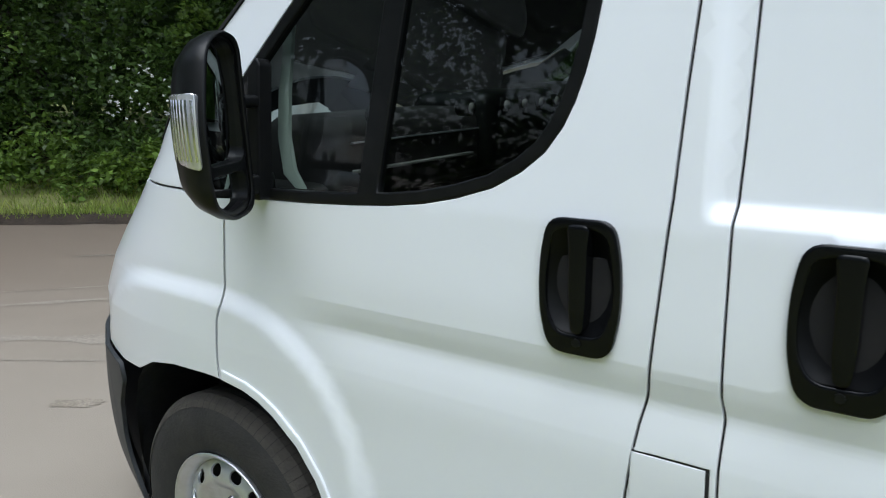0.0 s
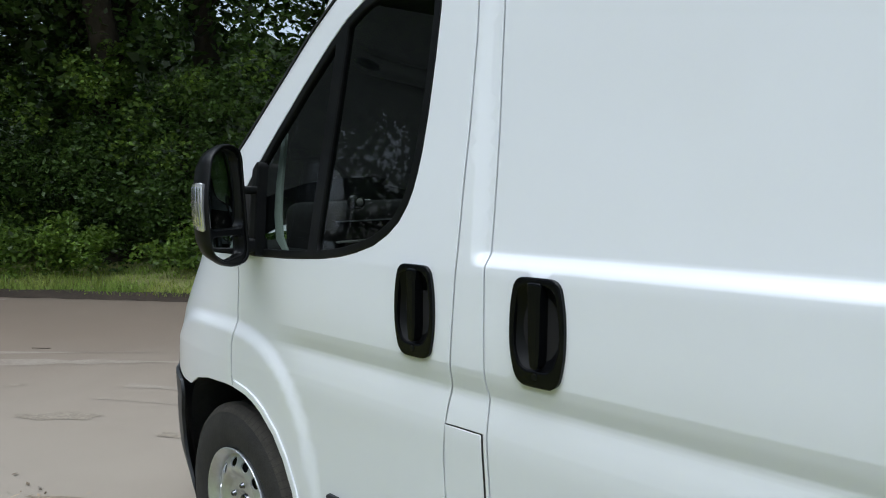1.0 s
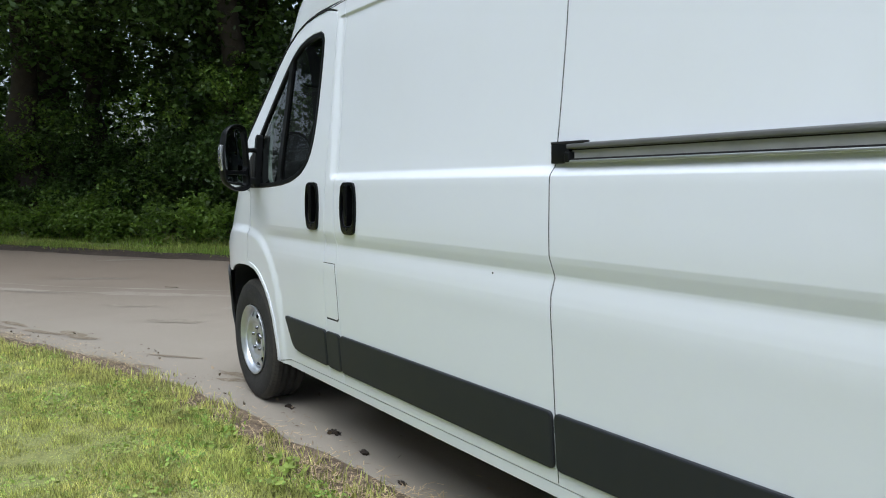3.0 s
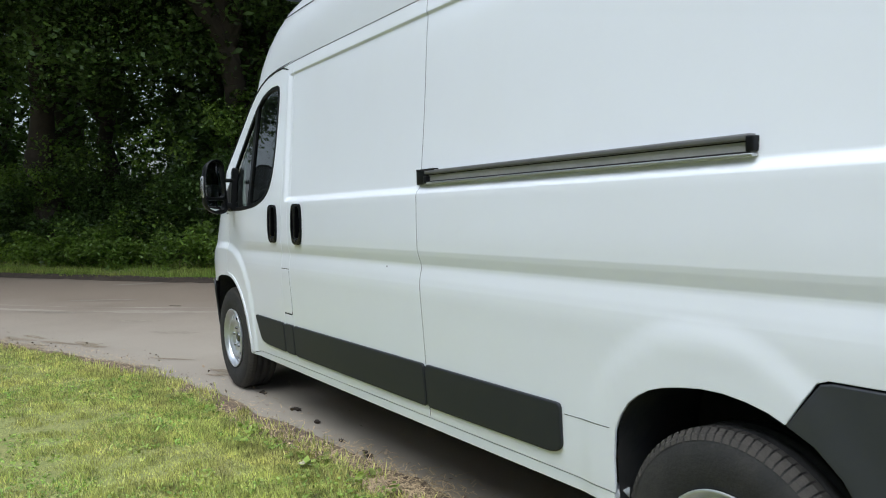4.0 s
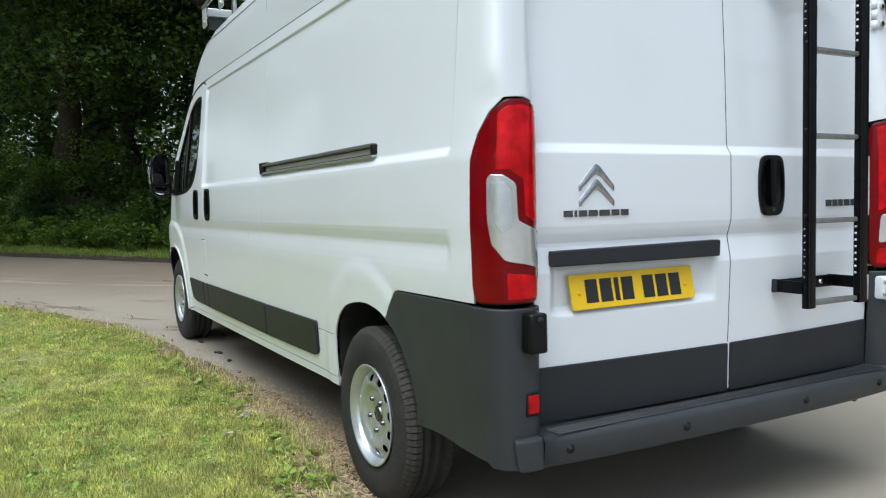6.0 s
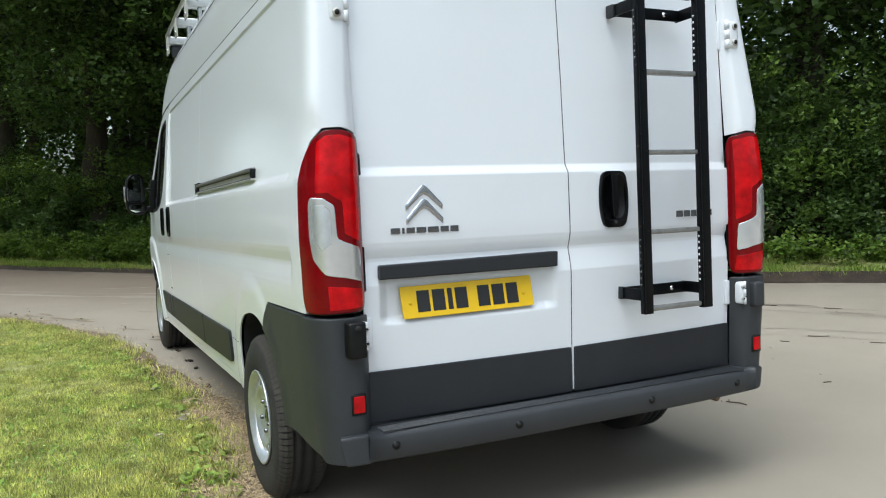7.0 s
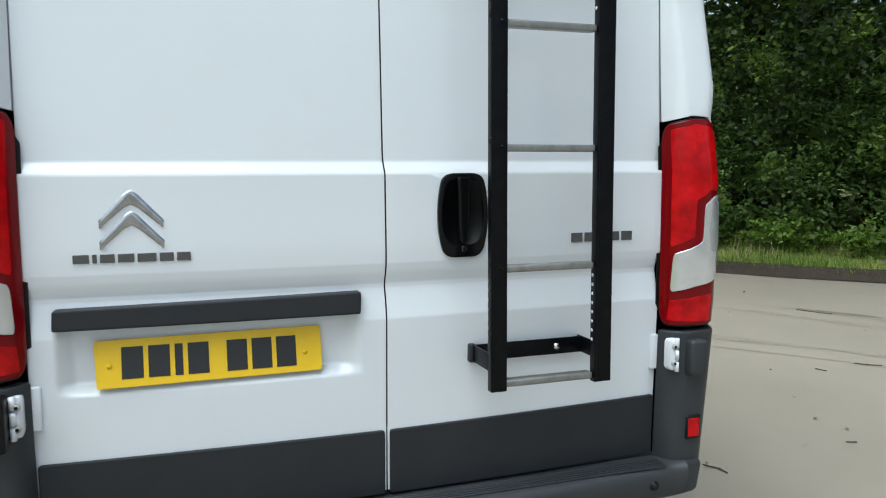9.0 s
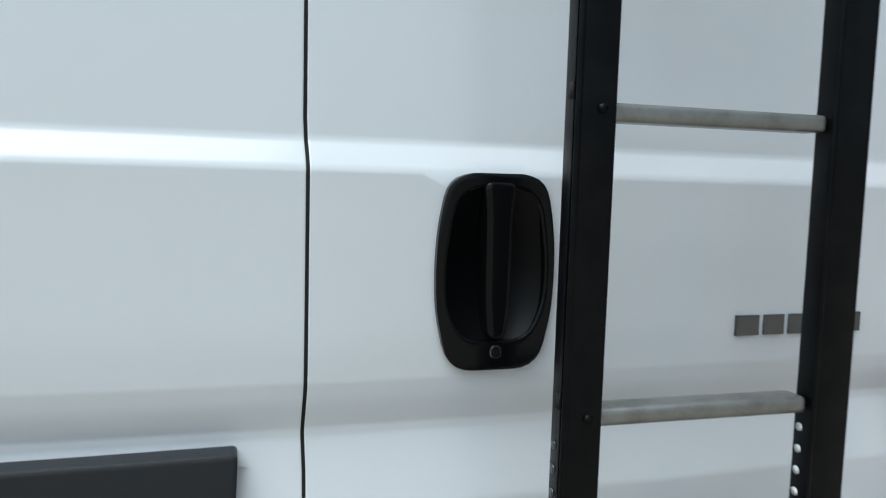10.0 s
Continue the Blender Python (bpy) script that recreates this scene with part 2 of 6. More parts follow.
def panel(name, loop, f, mat, parent, holes=(), step=0.06, rows=(), cols=(), depth=0.008, edge=0.002, out=0.0, mirror=False, label="", fine=0.025, sign=1):
    """A sheet-metal or plastic panel: a flat outline laid on the surface f(a, b), with holes, rounded rims and flanges turned inwards."""
    loop = crossed(dense(loop, fine), rows, cols)
    holes = [crossed(dense(h, fine), rows, cols) for h in holes]
    if area2(loop) < 0:
        loop = loop[::-1]
    holes = [h if area2(h) < 0 else h[::-1] for h in holes]
    loops = [loop, *holes]
    inner = [inset(loop, edge)] + [inset(h, -edge)[::-1] for h in holes]
    a = np.asarray(loop)
    lo, hi = a.min(0), a.max(0)
    gx = sorted({*np.round(np.arange(lo[0], hi[0] + step, step), 4), *[c for c in cols if lo[0] < c < hi[0]]})
    gz = sorted({*np.round(np.arange(lo[1], hi[1] + step, step), 4), *[r for r in rows if lo[1] < r < hi[1]]})
    grid = np.array([(u, v) for u in gx for v in gz])
    ok = inside(grid, loop)
    for h in holes:
        ok &= ~inside(grid, h)
    edgepts = np.array([p for l in (*loops, *inner) for p in l])
    grid = grid[ok]
    if len(grid):
        d2 = np.array([((edgepts - g) ** 2).sum(1).min() for g in grid])
        grid = grid[d2 > (edge + 0.008) ** 2]
    pts, edges = [], []
    for l in (*loops, *inner):
        k = len(pts)
        pts += [Vector(p) for p in l]
        edges += [(k + i, k + (i + 1) % len(l)) for i in range(len(l))]
    nb = sum(len(l) for l in loops)
    pts += [Vector(g) for g in grid]
    v2, e2, f2, ov, oe, of = geometry.delaunay_2d_cdt(pts, edges, [], 0, 1e-6)
    P = np.array([(v.x, v.y) for v in v2])
    tri = np.array([t for t in f2 if len(t) == 3])
    mid = P[tri].mean(1)
    keep = inside(mid, loop)
    for h in holes:
        keep &= ~inside(mid, h)
    tri = tri[keep]
    rim = [any(o < nb for o in src) for src in ov]

    def spot(u, v, dep):
        e = 1e-3
        p = Vector(f(u, v))
        n = (Vector(f(u + e, v)) - Vector(f(u - e, v))).cross(Vector(f(u, v + e)) - Vector(f(u, v - e)))
        n = n.normalized() * sign if n.length > 1e-12 else Vector((0, -1, 0))
        return p + n * (out - dep)
    def facing(u, v):
        e = 1e-3
        n = (Vector(f(u + e, v)) - Vector(f(u - e, v))).cross(Vector(f(u, v + e)) - Vector(f(u, v - e)))
        return n.normalized() * sign if n.length > 1e-12 else Vector((0, -1, 0))
    verts = [spot(u, v, edge * 0.8 if r else 0.0) for (u, v), r in zip(P, rim)]
    norms = [facing(u, v) for u, v in P]
    faces = [tuple(int(i) for i in t) for t in tri]
    if sign < 0:
        faces = [t[::-1] for t in faces]
    where = {}
    for i, src in enumerate(ov):
        for o in src:
            where.setdefault(o, i)
    k0 = 0
    for l in loops:
        ids = [where[k0 + i] for i in range(len(l))]
        m = len(l)
        first = len(verts)
        outward = []
        for i in range(m):
            t = verts[ids[(i + 1) % m]] - verts[ids[i - 1]]
            outward.append(t.cross(norms[ids[i]]).normalized() * sign)
        for i in range(m):
            norms[ids[i]] = (norms[ids[i]] + outward[i] * 0.8).normalized() if edge > 0 else norms[ids[i]]
        for dep in (edge * 0.8, depth):
            for i, o in zip(ids, outward):
                verts.append(spot(P[i][0], P[i][1], dep))
                norms.append(o)
        for i in range(m):
            j = (i + 1) % m
            q = (first + i, first + m + i, first + m + j, first + j)
            faces.append(q if sign > 0 else q[::-1])
        k0 += m
    if mirror:
        verts = [Vector((v[0], -v[1], v[2])) for v in verts]
        norms = [Vector((v[0], -v[1], v[2])) for v in norms]
        faces = [t[::-1] for t in faces]
    ob = mesh_part(name, [tuple(v) for v in verts], faces, mat, parent, label)
    ob.data.normals_split_custom_set_from_vertices([tuple(v) for v in norms])
    return ob


def block(name, lo, hi, mat, parent, bevel=0.006, segs=2, m=None, label=""):
    bm = bmesh.new()
    c = [(a + b) / 2 for a, b in zip(lo, hi)]
    s = [abs(b - a) for a, b in zip(lo, hi)]
    bmesh.ops.create_cube(bm, size=1, matrix=Matrix.Translation(c) @ Matrix.Diagonal((*s, 1)))
    if bevel:
        bmesh.ops.bevel(bm, geom=bm.edges[:], offset=min(bevel, min(s) * 0.45), segments=segs, profile=0.6, affect="EDGES")
    if m is not None:
        bmesh.ops.transform(bm, matrix=m, verts=bm.verts)
    return part(name, bm, mat, parent, label)


def lathe(profile, n, axis="y"):
    """A bmesh turned from (radius, height) pairs round the y axis."""
    bm = bmesh.new()
    rings = []
    for k in range(n):
        a = 2 * math.pi * k / n
        rings.append([bm.verts.new((r * math.cos(a), h, r * math.sin(a))) for r, h in profile])
    for k in range(n):
        p, q = rings[k], rings[(k + 1) % n]
        for i in range(len(profile) - 1):
            bm.faces.new((p[i], q[i], q[i + 1], p[i + 1]))
    return bm


def tube(name, pts, r, mat, parent, sides=10, label=""):
    bm = bmesh.new()
    rings = []
    for i, p in enumerate(pts):
        p = Vector(p)
        d = (Vector(pts[min(i + 1, len(pts) - 1)]) - Vector(pts[max(i - 1, 0)])).normalized()
        u = d.cross(Vector((0, 0, 1)))
        u = u.normalized() if u.length > 0.05 else Vector((1, 0, 0))
        w = d.cross(u)
        rings.append([bm.verts.new(p + (u * math.cos(2 * math.pi * k / sides) + w * math.sin(2 * math.pi * k / sides)) * r) for k in range(sides)])
    for a, b in zip(rings, rings[1:]):
        for k in range(sides):
            bm.faces.new((a[k], a[(k + 1) % sides], b[(k + 1) % sides], b[k]))
    bm.faces.new(rings[0][::-1])
    bm.faces.new(rings[-1])
    return part(name, bm, mat, parent, label)


# ---- the van's surfaces, in its own frame: x to the rear, y to its right, z up ----
width_at = table([(0.20, 0.945), (0.34, 0.965), (0.45, 0.974), (0.62, 0.985), (0.80, 0.995), (0.86, 0.9994), (0.885, 1.0006), (0.910, 1.0006), (0.935, 0.9990), (0.976, 0.9942), (0.985, 0.9937), (0.995, 0.9942), (1.030, 1.0030), (1.046, 1.0058), (1.075, 1.0068), (1.12, 1.0068), (1.25, 1.004), (1.40, 0.991), (1.60, 0.972), (1.90, 0.945), (2.05, 0.925), (2.2, 0.9)])
plain_width = table([(0.20, 0.945), (0.34, 0.965), (0.62, 0.985), (0.90, 1.002), (1.06, 1.006), (1.25, 1.004), (1.40, 0.991), (1.60, 0.972), (1.90, 0.945), (2.05, 0.925), (2.2, 0.9)])
nose_at = table([(0.2, 0.98), (0.45, 1.09), (0.75, 1.10), (0.90, 1.06), (1.0, 0.97), (1.10, 0.84), (1.20, 0.70), (1.30, 0.56), (1.45, 0.40)])


def bulge(x, z):
    d1 = (abs(x / 0.560) ** 3 + (abs(z - 0.42) / 0.615) ** 3) ** (1 / 3)
    d2 = math.hypot((x - 3.98) / 0.475, (z - 0.40) / 0.515)
    return 0.015 * (1 - ss(0.92, 1.01, d1)) + 0.008 * (1 - ss(0.87, 1.03, d2))


def side_width(x, z):
    k = ss(0.30, 0.55, x) * (1 - ss(4.66, 4.72, x))
    w = plain_width(z) + (width_at(z) - plain_width(z)) * k
    w -= 0.018 * (1 - 0.5 * ss(1.35, 1.90, z)) * ss(1.18, 1.212, x) * (1 - ss(4.685, 4.715, x)) * ss(1.264, 1.300, z) * (1 - ss(1.950, 1.966, z))
    w += bulge(x, z)
    if x < 0.15:
        u = min(0.999, (0.15 - x) / nose_at(z))
        w *= (1 - u ** 2.7) ** (1 / 2.7)
    return w


def side(x, z):
    return (x, -side_width(x, z), z)


rear_x = table([(0.30, 4.878), (0.44, 4.884), (0.62, 4.889), (0.905, 4.902), (0.978, 4.8895), (0.985, 4.8885), (0.994, 4.889), (1.028, 4.9005), (1.045, 4.9040), (1.075, 4.9058),
                (1.268, 4.905), (1.298, 4.888), (1.6, 4.880), (2.0, 4.862), (2.2, 4.84)])


plain_rear = table([(0.30, 4.858), (0.62, 4.868), (0.90, 4.880), (1.27, 4.880), (1.6, 4.860), (2.0, 4.840), (2.2, 4.82)])


def rear(y, z):
    d = 0.034 * ss(-0.765, -0.715, y) * (1 - ss(-0.125, -0.055, y)) * ss(0.765, 0.80, z) * (1 - ss(0.955, 0.96, z))
    return (rear_x(z) - 0.022 * (y / 0.8) ** 2 - d, y, z)


def wrap(s, z):
    """The side up to x = 4.70, then round the rear corner to s = 5.0."""
    return side(s, z) if s <= 4.70 else corner((s - 4.70) / 0.30, z)


def corner(a, z):
    """The rear corner: a runs from 0 on the side at x = 4.70, over the rearmost point at 0.72, to 1 at the rear door."""
    a = min(1.0, max(0.0, a))
    w, xr = side_width(4.71, z) - bulge(4.71, z), plain_rear(z)
    ya, xa = w - 0.105, xr + 0.055 - 0.03 * ss(1.40, 2.0, z)
    if a <= 0.72:
        m = 3.5 + 3.0 * ss(1.41, 1.52, z)
        u = max(0.0, math.sin(a / 0.72 * math.pi / 2)) ** 0.8
        return (4.70 + (xa - 4.70) * u, -(ya + (w - ya) * max(0.0, 1 - u ** m) ** (1 / m)), z)
    t = (a - 0.72) / 0.28
    p = 2.6 - 0.6 * ss(1.42, 1.55, z)
    return (xa + (xr - xa) * t ** p, -(ya + (0.815 - ya) * t), z)


ROWS_Z = [0.86, 0.885, 0.895, 0.901, 0.909, 0.915, 0.93, 0.955, 0.975, 0.981, 0.987, 0.991, 0.997, 1.003, 1.018, 1.031, 1.037, 1.043, 1.049, 1.07, 1.24, 1.258, 1.264, 1.268, 1.274, 1.281, 1.288, 1.294, 1.298, 1.304, 1.32, 1.93, 1.946, 1.950, 1.954, 1.958, 1.962, 1.966, 1.97, 1.985]
COLS_X = [1.165, 1.18, 1.188, 1.196, 1.204, 1.212, 4.62, 4.66, 4.685, 4.695, 4.705, 4.715]

# ---- the van ----
van = tagged(new("panel_van"), "white high-roof panel van with grey plastic bumpers, parked on the road", "van")
van.matrix_world = MOUNT

ARCH_F = [(-0.42, 0.22), (-0.42, 0.42), (-0.38, 0.58), (-0.31, 0.69), (-0.241, 0.753), (-0.16, 0.79), (-0.06, 0.808), (0.06, 0.813), (0.13, 0.812),
          (0.204, 0.801), (0.25, 0.785), (0.291, 0.762), (0.356, 0.707), (0.401, 0.642), (0.435, 0.56), (0.455, 0.46), (0.462, 0.40), (0.460, 0.345)]
ARCH_R = [(3.648, 0.27), (3.652, 0.39), (3.656, 0.49), (3.668, 0.575), (3.69, 0.62), (3.723, 0.662), (3.76, 0.69), (3.80, 0.712), (3.85, 0.728), (3.906, 0.739),
          (3.97, 0.747), (4.036, 0.748), (4.10, 0.74), (4.155, 0.727), (4.20, 0.708)]
APILLAR = [(-0.30, 1.22), (-0.13, 1.335), (0.05, 1.465), (0.22, 1.60), (0.40, 1.745), (0.53, 1.85), (0.64, 1.925), (0.72, 1.965), (0.82, 1.995), (0.95, 2.01), (1.05, 2.012)]
WINDOW = [(0.155, 1.235), (0.30, 1.234), (0.43, 1.236), (0.54, 1.241), (0.63, 1.247), (0.71, 1.257), (0.78, 1.272), (0.848, 1.293), (0.90, 1.321), (0.94, 1.353), (0.969, 1.392),
          (0.987, 1.43), (1.0, 1.47), (1.012, 1.52), (1.025, 1.60), (1.04, 1.72), (1.05, 1.83), (1.05, 1.885), (1.035, 1.915), (1.0, 1.93), (0.92, 1.932),
          (0.84, 1.922), (0.76, 1.90), (0.69, 1.865), (0.62, 1.815), (0.50, 1.715), (0.36, 1.59), (0.26, 1.495), (0.17, 1.40), (0.10, 1.325), (0.095, 1.26)]



def hand_hole(u, v):
    return [(u + 0.0625 * math.copysign(abs(math.cos(k * math.pi / 12)) ** 0.7, math.cos(k * math.pi / 12)), v + 0.001 + 0.0885 * math.copysign(abs(math.sin(k * math.pi / 12)) ** 0.7, math.sin(k * math.pi / 12))) for k in range(24)]


def cut(loop, f):
    """The part of a convex loop where f is positive."""
    out = []
    for i, p in enumerate(loop):
        q = loop[i - 1]
        a, b = f(q), f(p)
        if (a > 0) != (b > 0):
            t = a / (a - b)
            out.append((q[0] + (p[0] - q[0]) * t, q[1] + (p[1] - q[1]) * t))
        if b > 0:
            out.append(p)
    return [p for i, p in enumerate(out) if math.hypot(p[0] - out[i - 1][0], p[1] - out[i - 1][1]) > 0.004]


for right in (False, True):
    fender = panel("front_wing", [(-0.55, 0.778), (-0.34, 0.75), *ARCH_F[4:9], (0.118, 0.812), (0.117, 0.86), (0.133, 0.957), (0.151, 0.995), (0.156, 1.04), (0.17, 1.18),
                   (0.165, 1.215), (0.02, 1.235), (-0.30, 1.235), (-0.55, 1.13)], side, PAINT, van, rows=ROWS_Z, step=0.028, mirror=right)
    door = panel("cab_door", [*ARCH_F[10:], (0.60, 0.372), (1.078, 0.378), (1.082, 0.82), (1.094, 0.903), (1.103, 0.955), (1.114, 1.0), (1.127, 1.142), (1.141, 1.299), (1.150, 1.453), (1.158, 1.561),
                 (1.166, 1.75), (1.165, 1.95), (1.155, 1.99), *APILLAR[::-1], (-0.24, 1.24), (0.02, 1.241), (0.172, 1.22), (0.177, 1.18), (0.163, 1.04), (0.158, 0.995), (0.140, 0.957),
                 (0.124, 0.86), (0.125, 0.818)], side, PAINT, van, holes=[WINDOW] + ([] if right else [hand_hole(1.009, 1.153)]), rows=ROWS_Z, step=0.028, mirror=right)
    pillar = panel("door_pillar", [(1.0825, 0.378), (1.2235, 0.378), (1.2235, 0.91), (1.2275, 0.988), (1.2225, 1.02), (1.2235, 1.27), (1.2275, 1.38), (1.2315, 1.56), (1.2335, 2.03), (1.06, 2.022),
                   (1.155, 1.995), (1.170, 1.95), (1.171, 1.75), (1.163, 1.561), (1.155, 1.453), (1.146, 1.299), (1.132, 1.142), (1.119, 1.0), (1.108, 0.955), (1.099, 0.903), (1.087, 0.82)],
                   side, PAINT, van, rows=ROWS_Z, cols=COLS_X, step=0.05, mirror=right, holes=[] if right else [[(1.0945, 0.9085), (1.2145, 0.9085), (1.2155, 0.666), (1.2045, 0.6515), (1.0875, 0.6515), (1.0875, 0.72)]])
    slide = panel("sliding_door" if not right else "side_panel", [(1.228, 0.378), (2.6235, 0.385), (2.6235, 0.94), (2.6335, 0.985), (2.6235, 1.045), (2.6215, 1.28), (2.6285, 1.45), (2.6355, 1.68), (2.6355, 2.03), (1.238, 2.03),
                  (1.236, 1.56), (1.232, 1.38), (1.228, 1.27), (1.227, 1.02), (1.232, 0.988), (1.228, 0.91)], side, PAINT, van, rows=ROWS_Z, cols=COLS_X, mirror=right, holes=[] if right else [hand_hole(1.375, 1.150)])
    quarter = panel("rear_quarter", [(2.628, 0.385), (3.644, 0.390), *ARCH_R[1:], (4.273, 0.812), (4.30, 0.822), (4.764, 0.826), (4.764, 1.245), (4.784, 1.320), (4.824, 1.382), (4.875, 1.420), (4.92, 1.424), (5.0, 1.408), (5.0, 2.03), (2.64, 2.03), (2.64, 1.68), (2.633, 1.45), (2.626, 1.28),
                    (2.628, 1.045), (2.638, 0.985), (2.628, 0.94)], wrap, PAINT, van, rows=ROWS_Z, cols=[*COLS_X, *np.arange(3.40, 4.56, 0.025), *np.arange(4.725, 4.99, 0.0125)], mirror=right, step=0.04)
    panel("sill", [(0.462, 0.340), (0.60, 0.334), (2.0, 0.338), (3.640, 0.348), (3.646, 0.386), (2.63, 0.381), (1.24, 0.374), (0.60, 0.368), (0.462, 0.341)], side, PAINT, van, out=-0.003, mirror=right, step=0.1, depth=0.06)
    # dark shell behind the joints
    panel("inner_shell", [(-0.50, 0.82), (0.16, 0.86), (0.64, 0.80), (0.64, 0.35), (3.42, 0.36), (3.42, 0.95), (4.50, 0.95), (4.50, 0.84), (4.78, 0.84), (4.78, 1.99), (1.06, 1.99), (1.06, 1.2), (-0.3, 1.15)],
          side, DARK, van, out=-0.0105, mirror=right, step=0.1, edge=0.002, rows=ROWS_Z, cols=COLS_X)

    SEAM = [(2.6235, 0.390), (2.6235, 0.94), (2.6335, 0.985), (2.6235, 1.045), (2.6215, 1.28), (2.6285, 1.45), (2.6355, 1.68), (2.6355, 2.015)]
    if not right:
        panel("door_gap_seal", [*[(x - 0.001, z) for x, z in SEAM], *[(x + 0.0055, z) for x, z in SEAM[::-1]]], side, DARK, quarter, out=-0.0018, depth=0.006, edge=0.0003, step=0.3, rows=ROWS_Z, label="black rubber seal in the door gap")
        panel("flap_gap_seal", [(1.0955, 0.9085), (1.2145, 0.9085), (1.2155, 0.666), (1.2045, 0.6515), (1.0890, 0.6515), (1.0890, 0.72)], side, DARK, pillar, out=-0.0018, depth=0.006, edge=0.0003, step=0.05, label="black gap round the fuel flap")
    # lower side trims
    TRIMS = [("door", [(0.595, 0.60), (1.076, 0.598), (1.076, 0.432), (0.76, 0.437), (0.70, 0.445), (0.67, 0.465)]),
             ("pillar", [(1.090, 0.598), (1.220, 0.598), (1.220, 0.432), (1.090, 0.432)]),
             ("slide", [(1.231, 0.598), (2.620, 0.602), (2.620, 0.432), (1.231, 0.432)]),
             ("rear", [(2.631, 0.602), (3.437, 0.606), (3.432, 0.47), (3.41, 0.45), (3.37, 0.442), (2.631, 0.432)])]
    for (_, loop), owner in zip(TRIMS, (door, pillar, slide, quarter)):
        panel("side_trim", rounded(loop, 0.02), side, SKIRT, owner, out=0.013, depth=0.02, edge=0.006, mirror=right, step=0.08, label="dark grey plastic rubbing strip")

    panel("panel_joint", [(3.445, 0.5745), (3.646, 0.5785), (3.646, 0.5765), (3.445, 0.5725)], side, DARK, quarter, out=0.0006, depth=0.001, edge=0.0002, step=0.1, mirror=right, label="fine joint in the rear quarter panel")
    # window frame, glass and the divider
    WIN_IN = inset(dense(WINDOW, 0.03), 0.024)
    MAIN = cut(WIN_IN, lambda p: p[0] - 0.604 - (p[1] - 1.26) * 0.165)
    QUART = cut(cut(WIN_IN, lambda p: 0.556 + (p[1] - 1.25) * 0.165 - p[0]), lambda p: p[0] - 0.30)
    panel("window_frame", inset(dense(WINDOW, 0.03), 0.002), side, BLACK, door, holes=[MAIN, QUART], out=0.002, depth=0.02, edge=0.004, mirror=right, step=0.06, label="black rubber and plastic window surround")
    for loop in (MAIN, QUART):
        g = panel("window_glass", inset(dense(loop, 0.03), -0.003), side, GLASS, door, out=-0.008, depth=0.0085, edge=0.0, mirror=right, step=0.1, label="dark tinted glass pane")
        g.visible_shadow = False
    STRIP = [(x - 0.056, z) for x, z in ((0.372, 1.60), (0.350, 1.45), (0.348, 1.36), (0.365, 1.285), (0.40, 1.258), (0.425, 1.258), (0.396, 1.295), (0.380, 1.36), (0.380, 1.45), (0.392, 1.60))]
    panel("door_seal", STRIP, side, SEAL, door, out=-0.05, depth=0.01, edge=0.002, mirror=right, label="pale green door seal inside the glass")
    A_OUT = [(x - 0.0045, z + 0.0055) for x, z in APILLAR[1:]]
    panel("pillar_seal", [*APILLAR[1:], *A_OUT[::-1]], side, DARK, door, out=0.004, depth=0.006, edge=0.0005, mirror=right, step=0.1, label="black rubber seal along the windscreen pillar")
    outer_lip = [(x + 0.026 * ux, z + 0.026 * uz) for (x, z), (ux, uz) in ((p, Vector((p[0] - 0.02, p[1] - 0.36)).normalized()) for p in ARCH_F[8:])]
    panel("arch_lip", [*[(x + 0.002, z + 0.002) for x, z in ARCH_F[8:]], *outer_lip[::-1]], side, PAINT, door, out=0.0065, depth=0.007, edge=0.003, step=0.1, mirror=right)
    # fuel flap
    if not right:
        panel("fuel_flap", [(1.0950, 0.905), (1.2080, 0.905), (1.2090, 0.6715), (1.199, 0.6595), (1.0880, 0.6595), (1.0880, 0.72)], side, PAINT, pillar, out=0.0005, depth=0.012, edge=0.002, step=0.05)


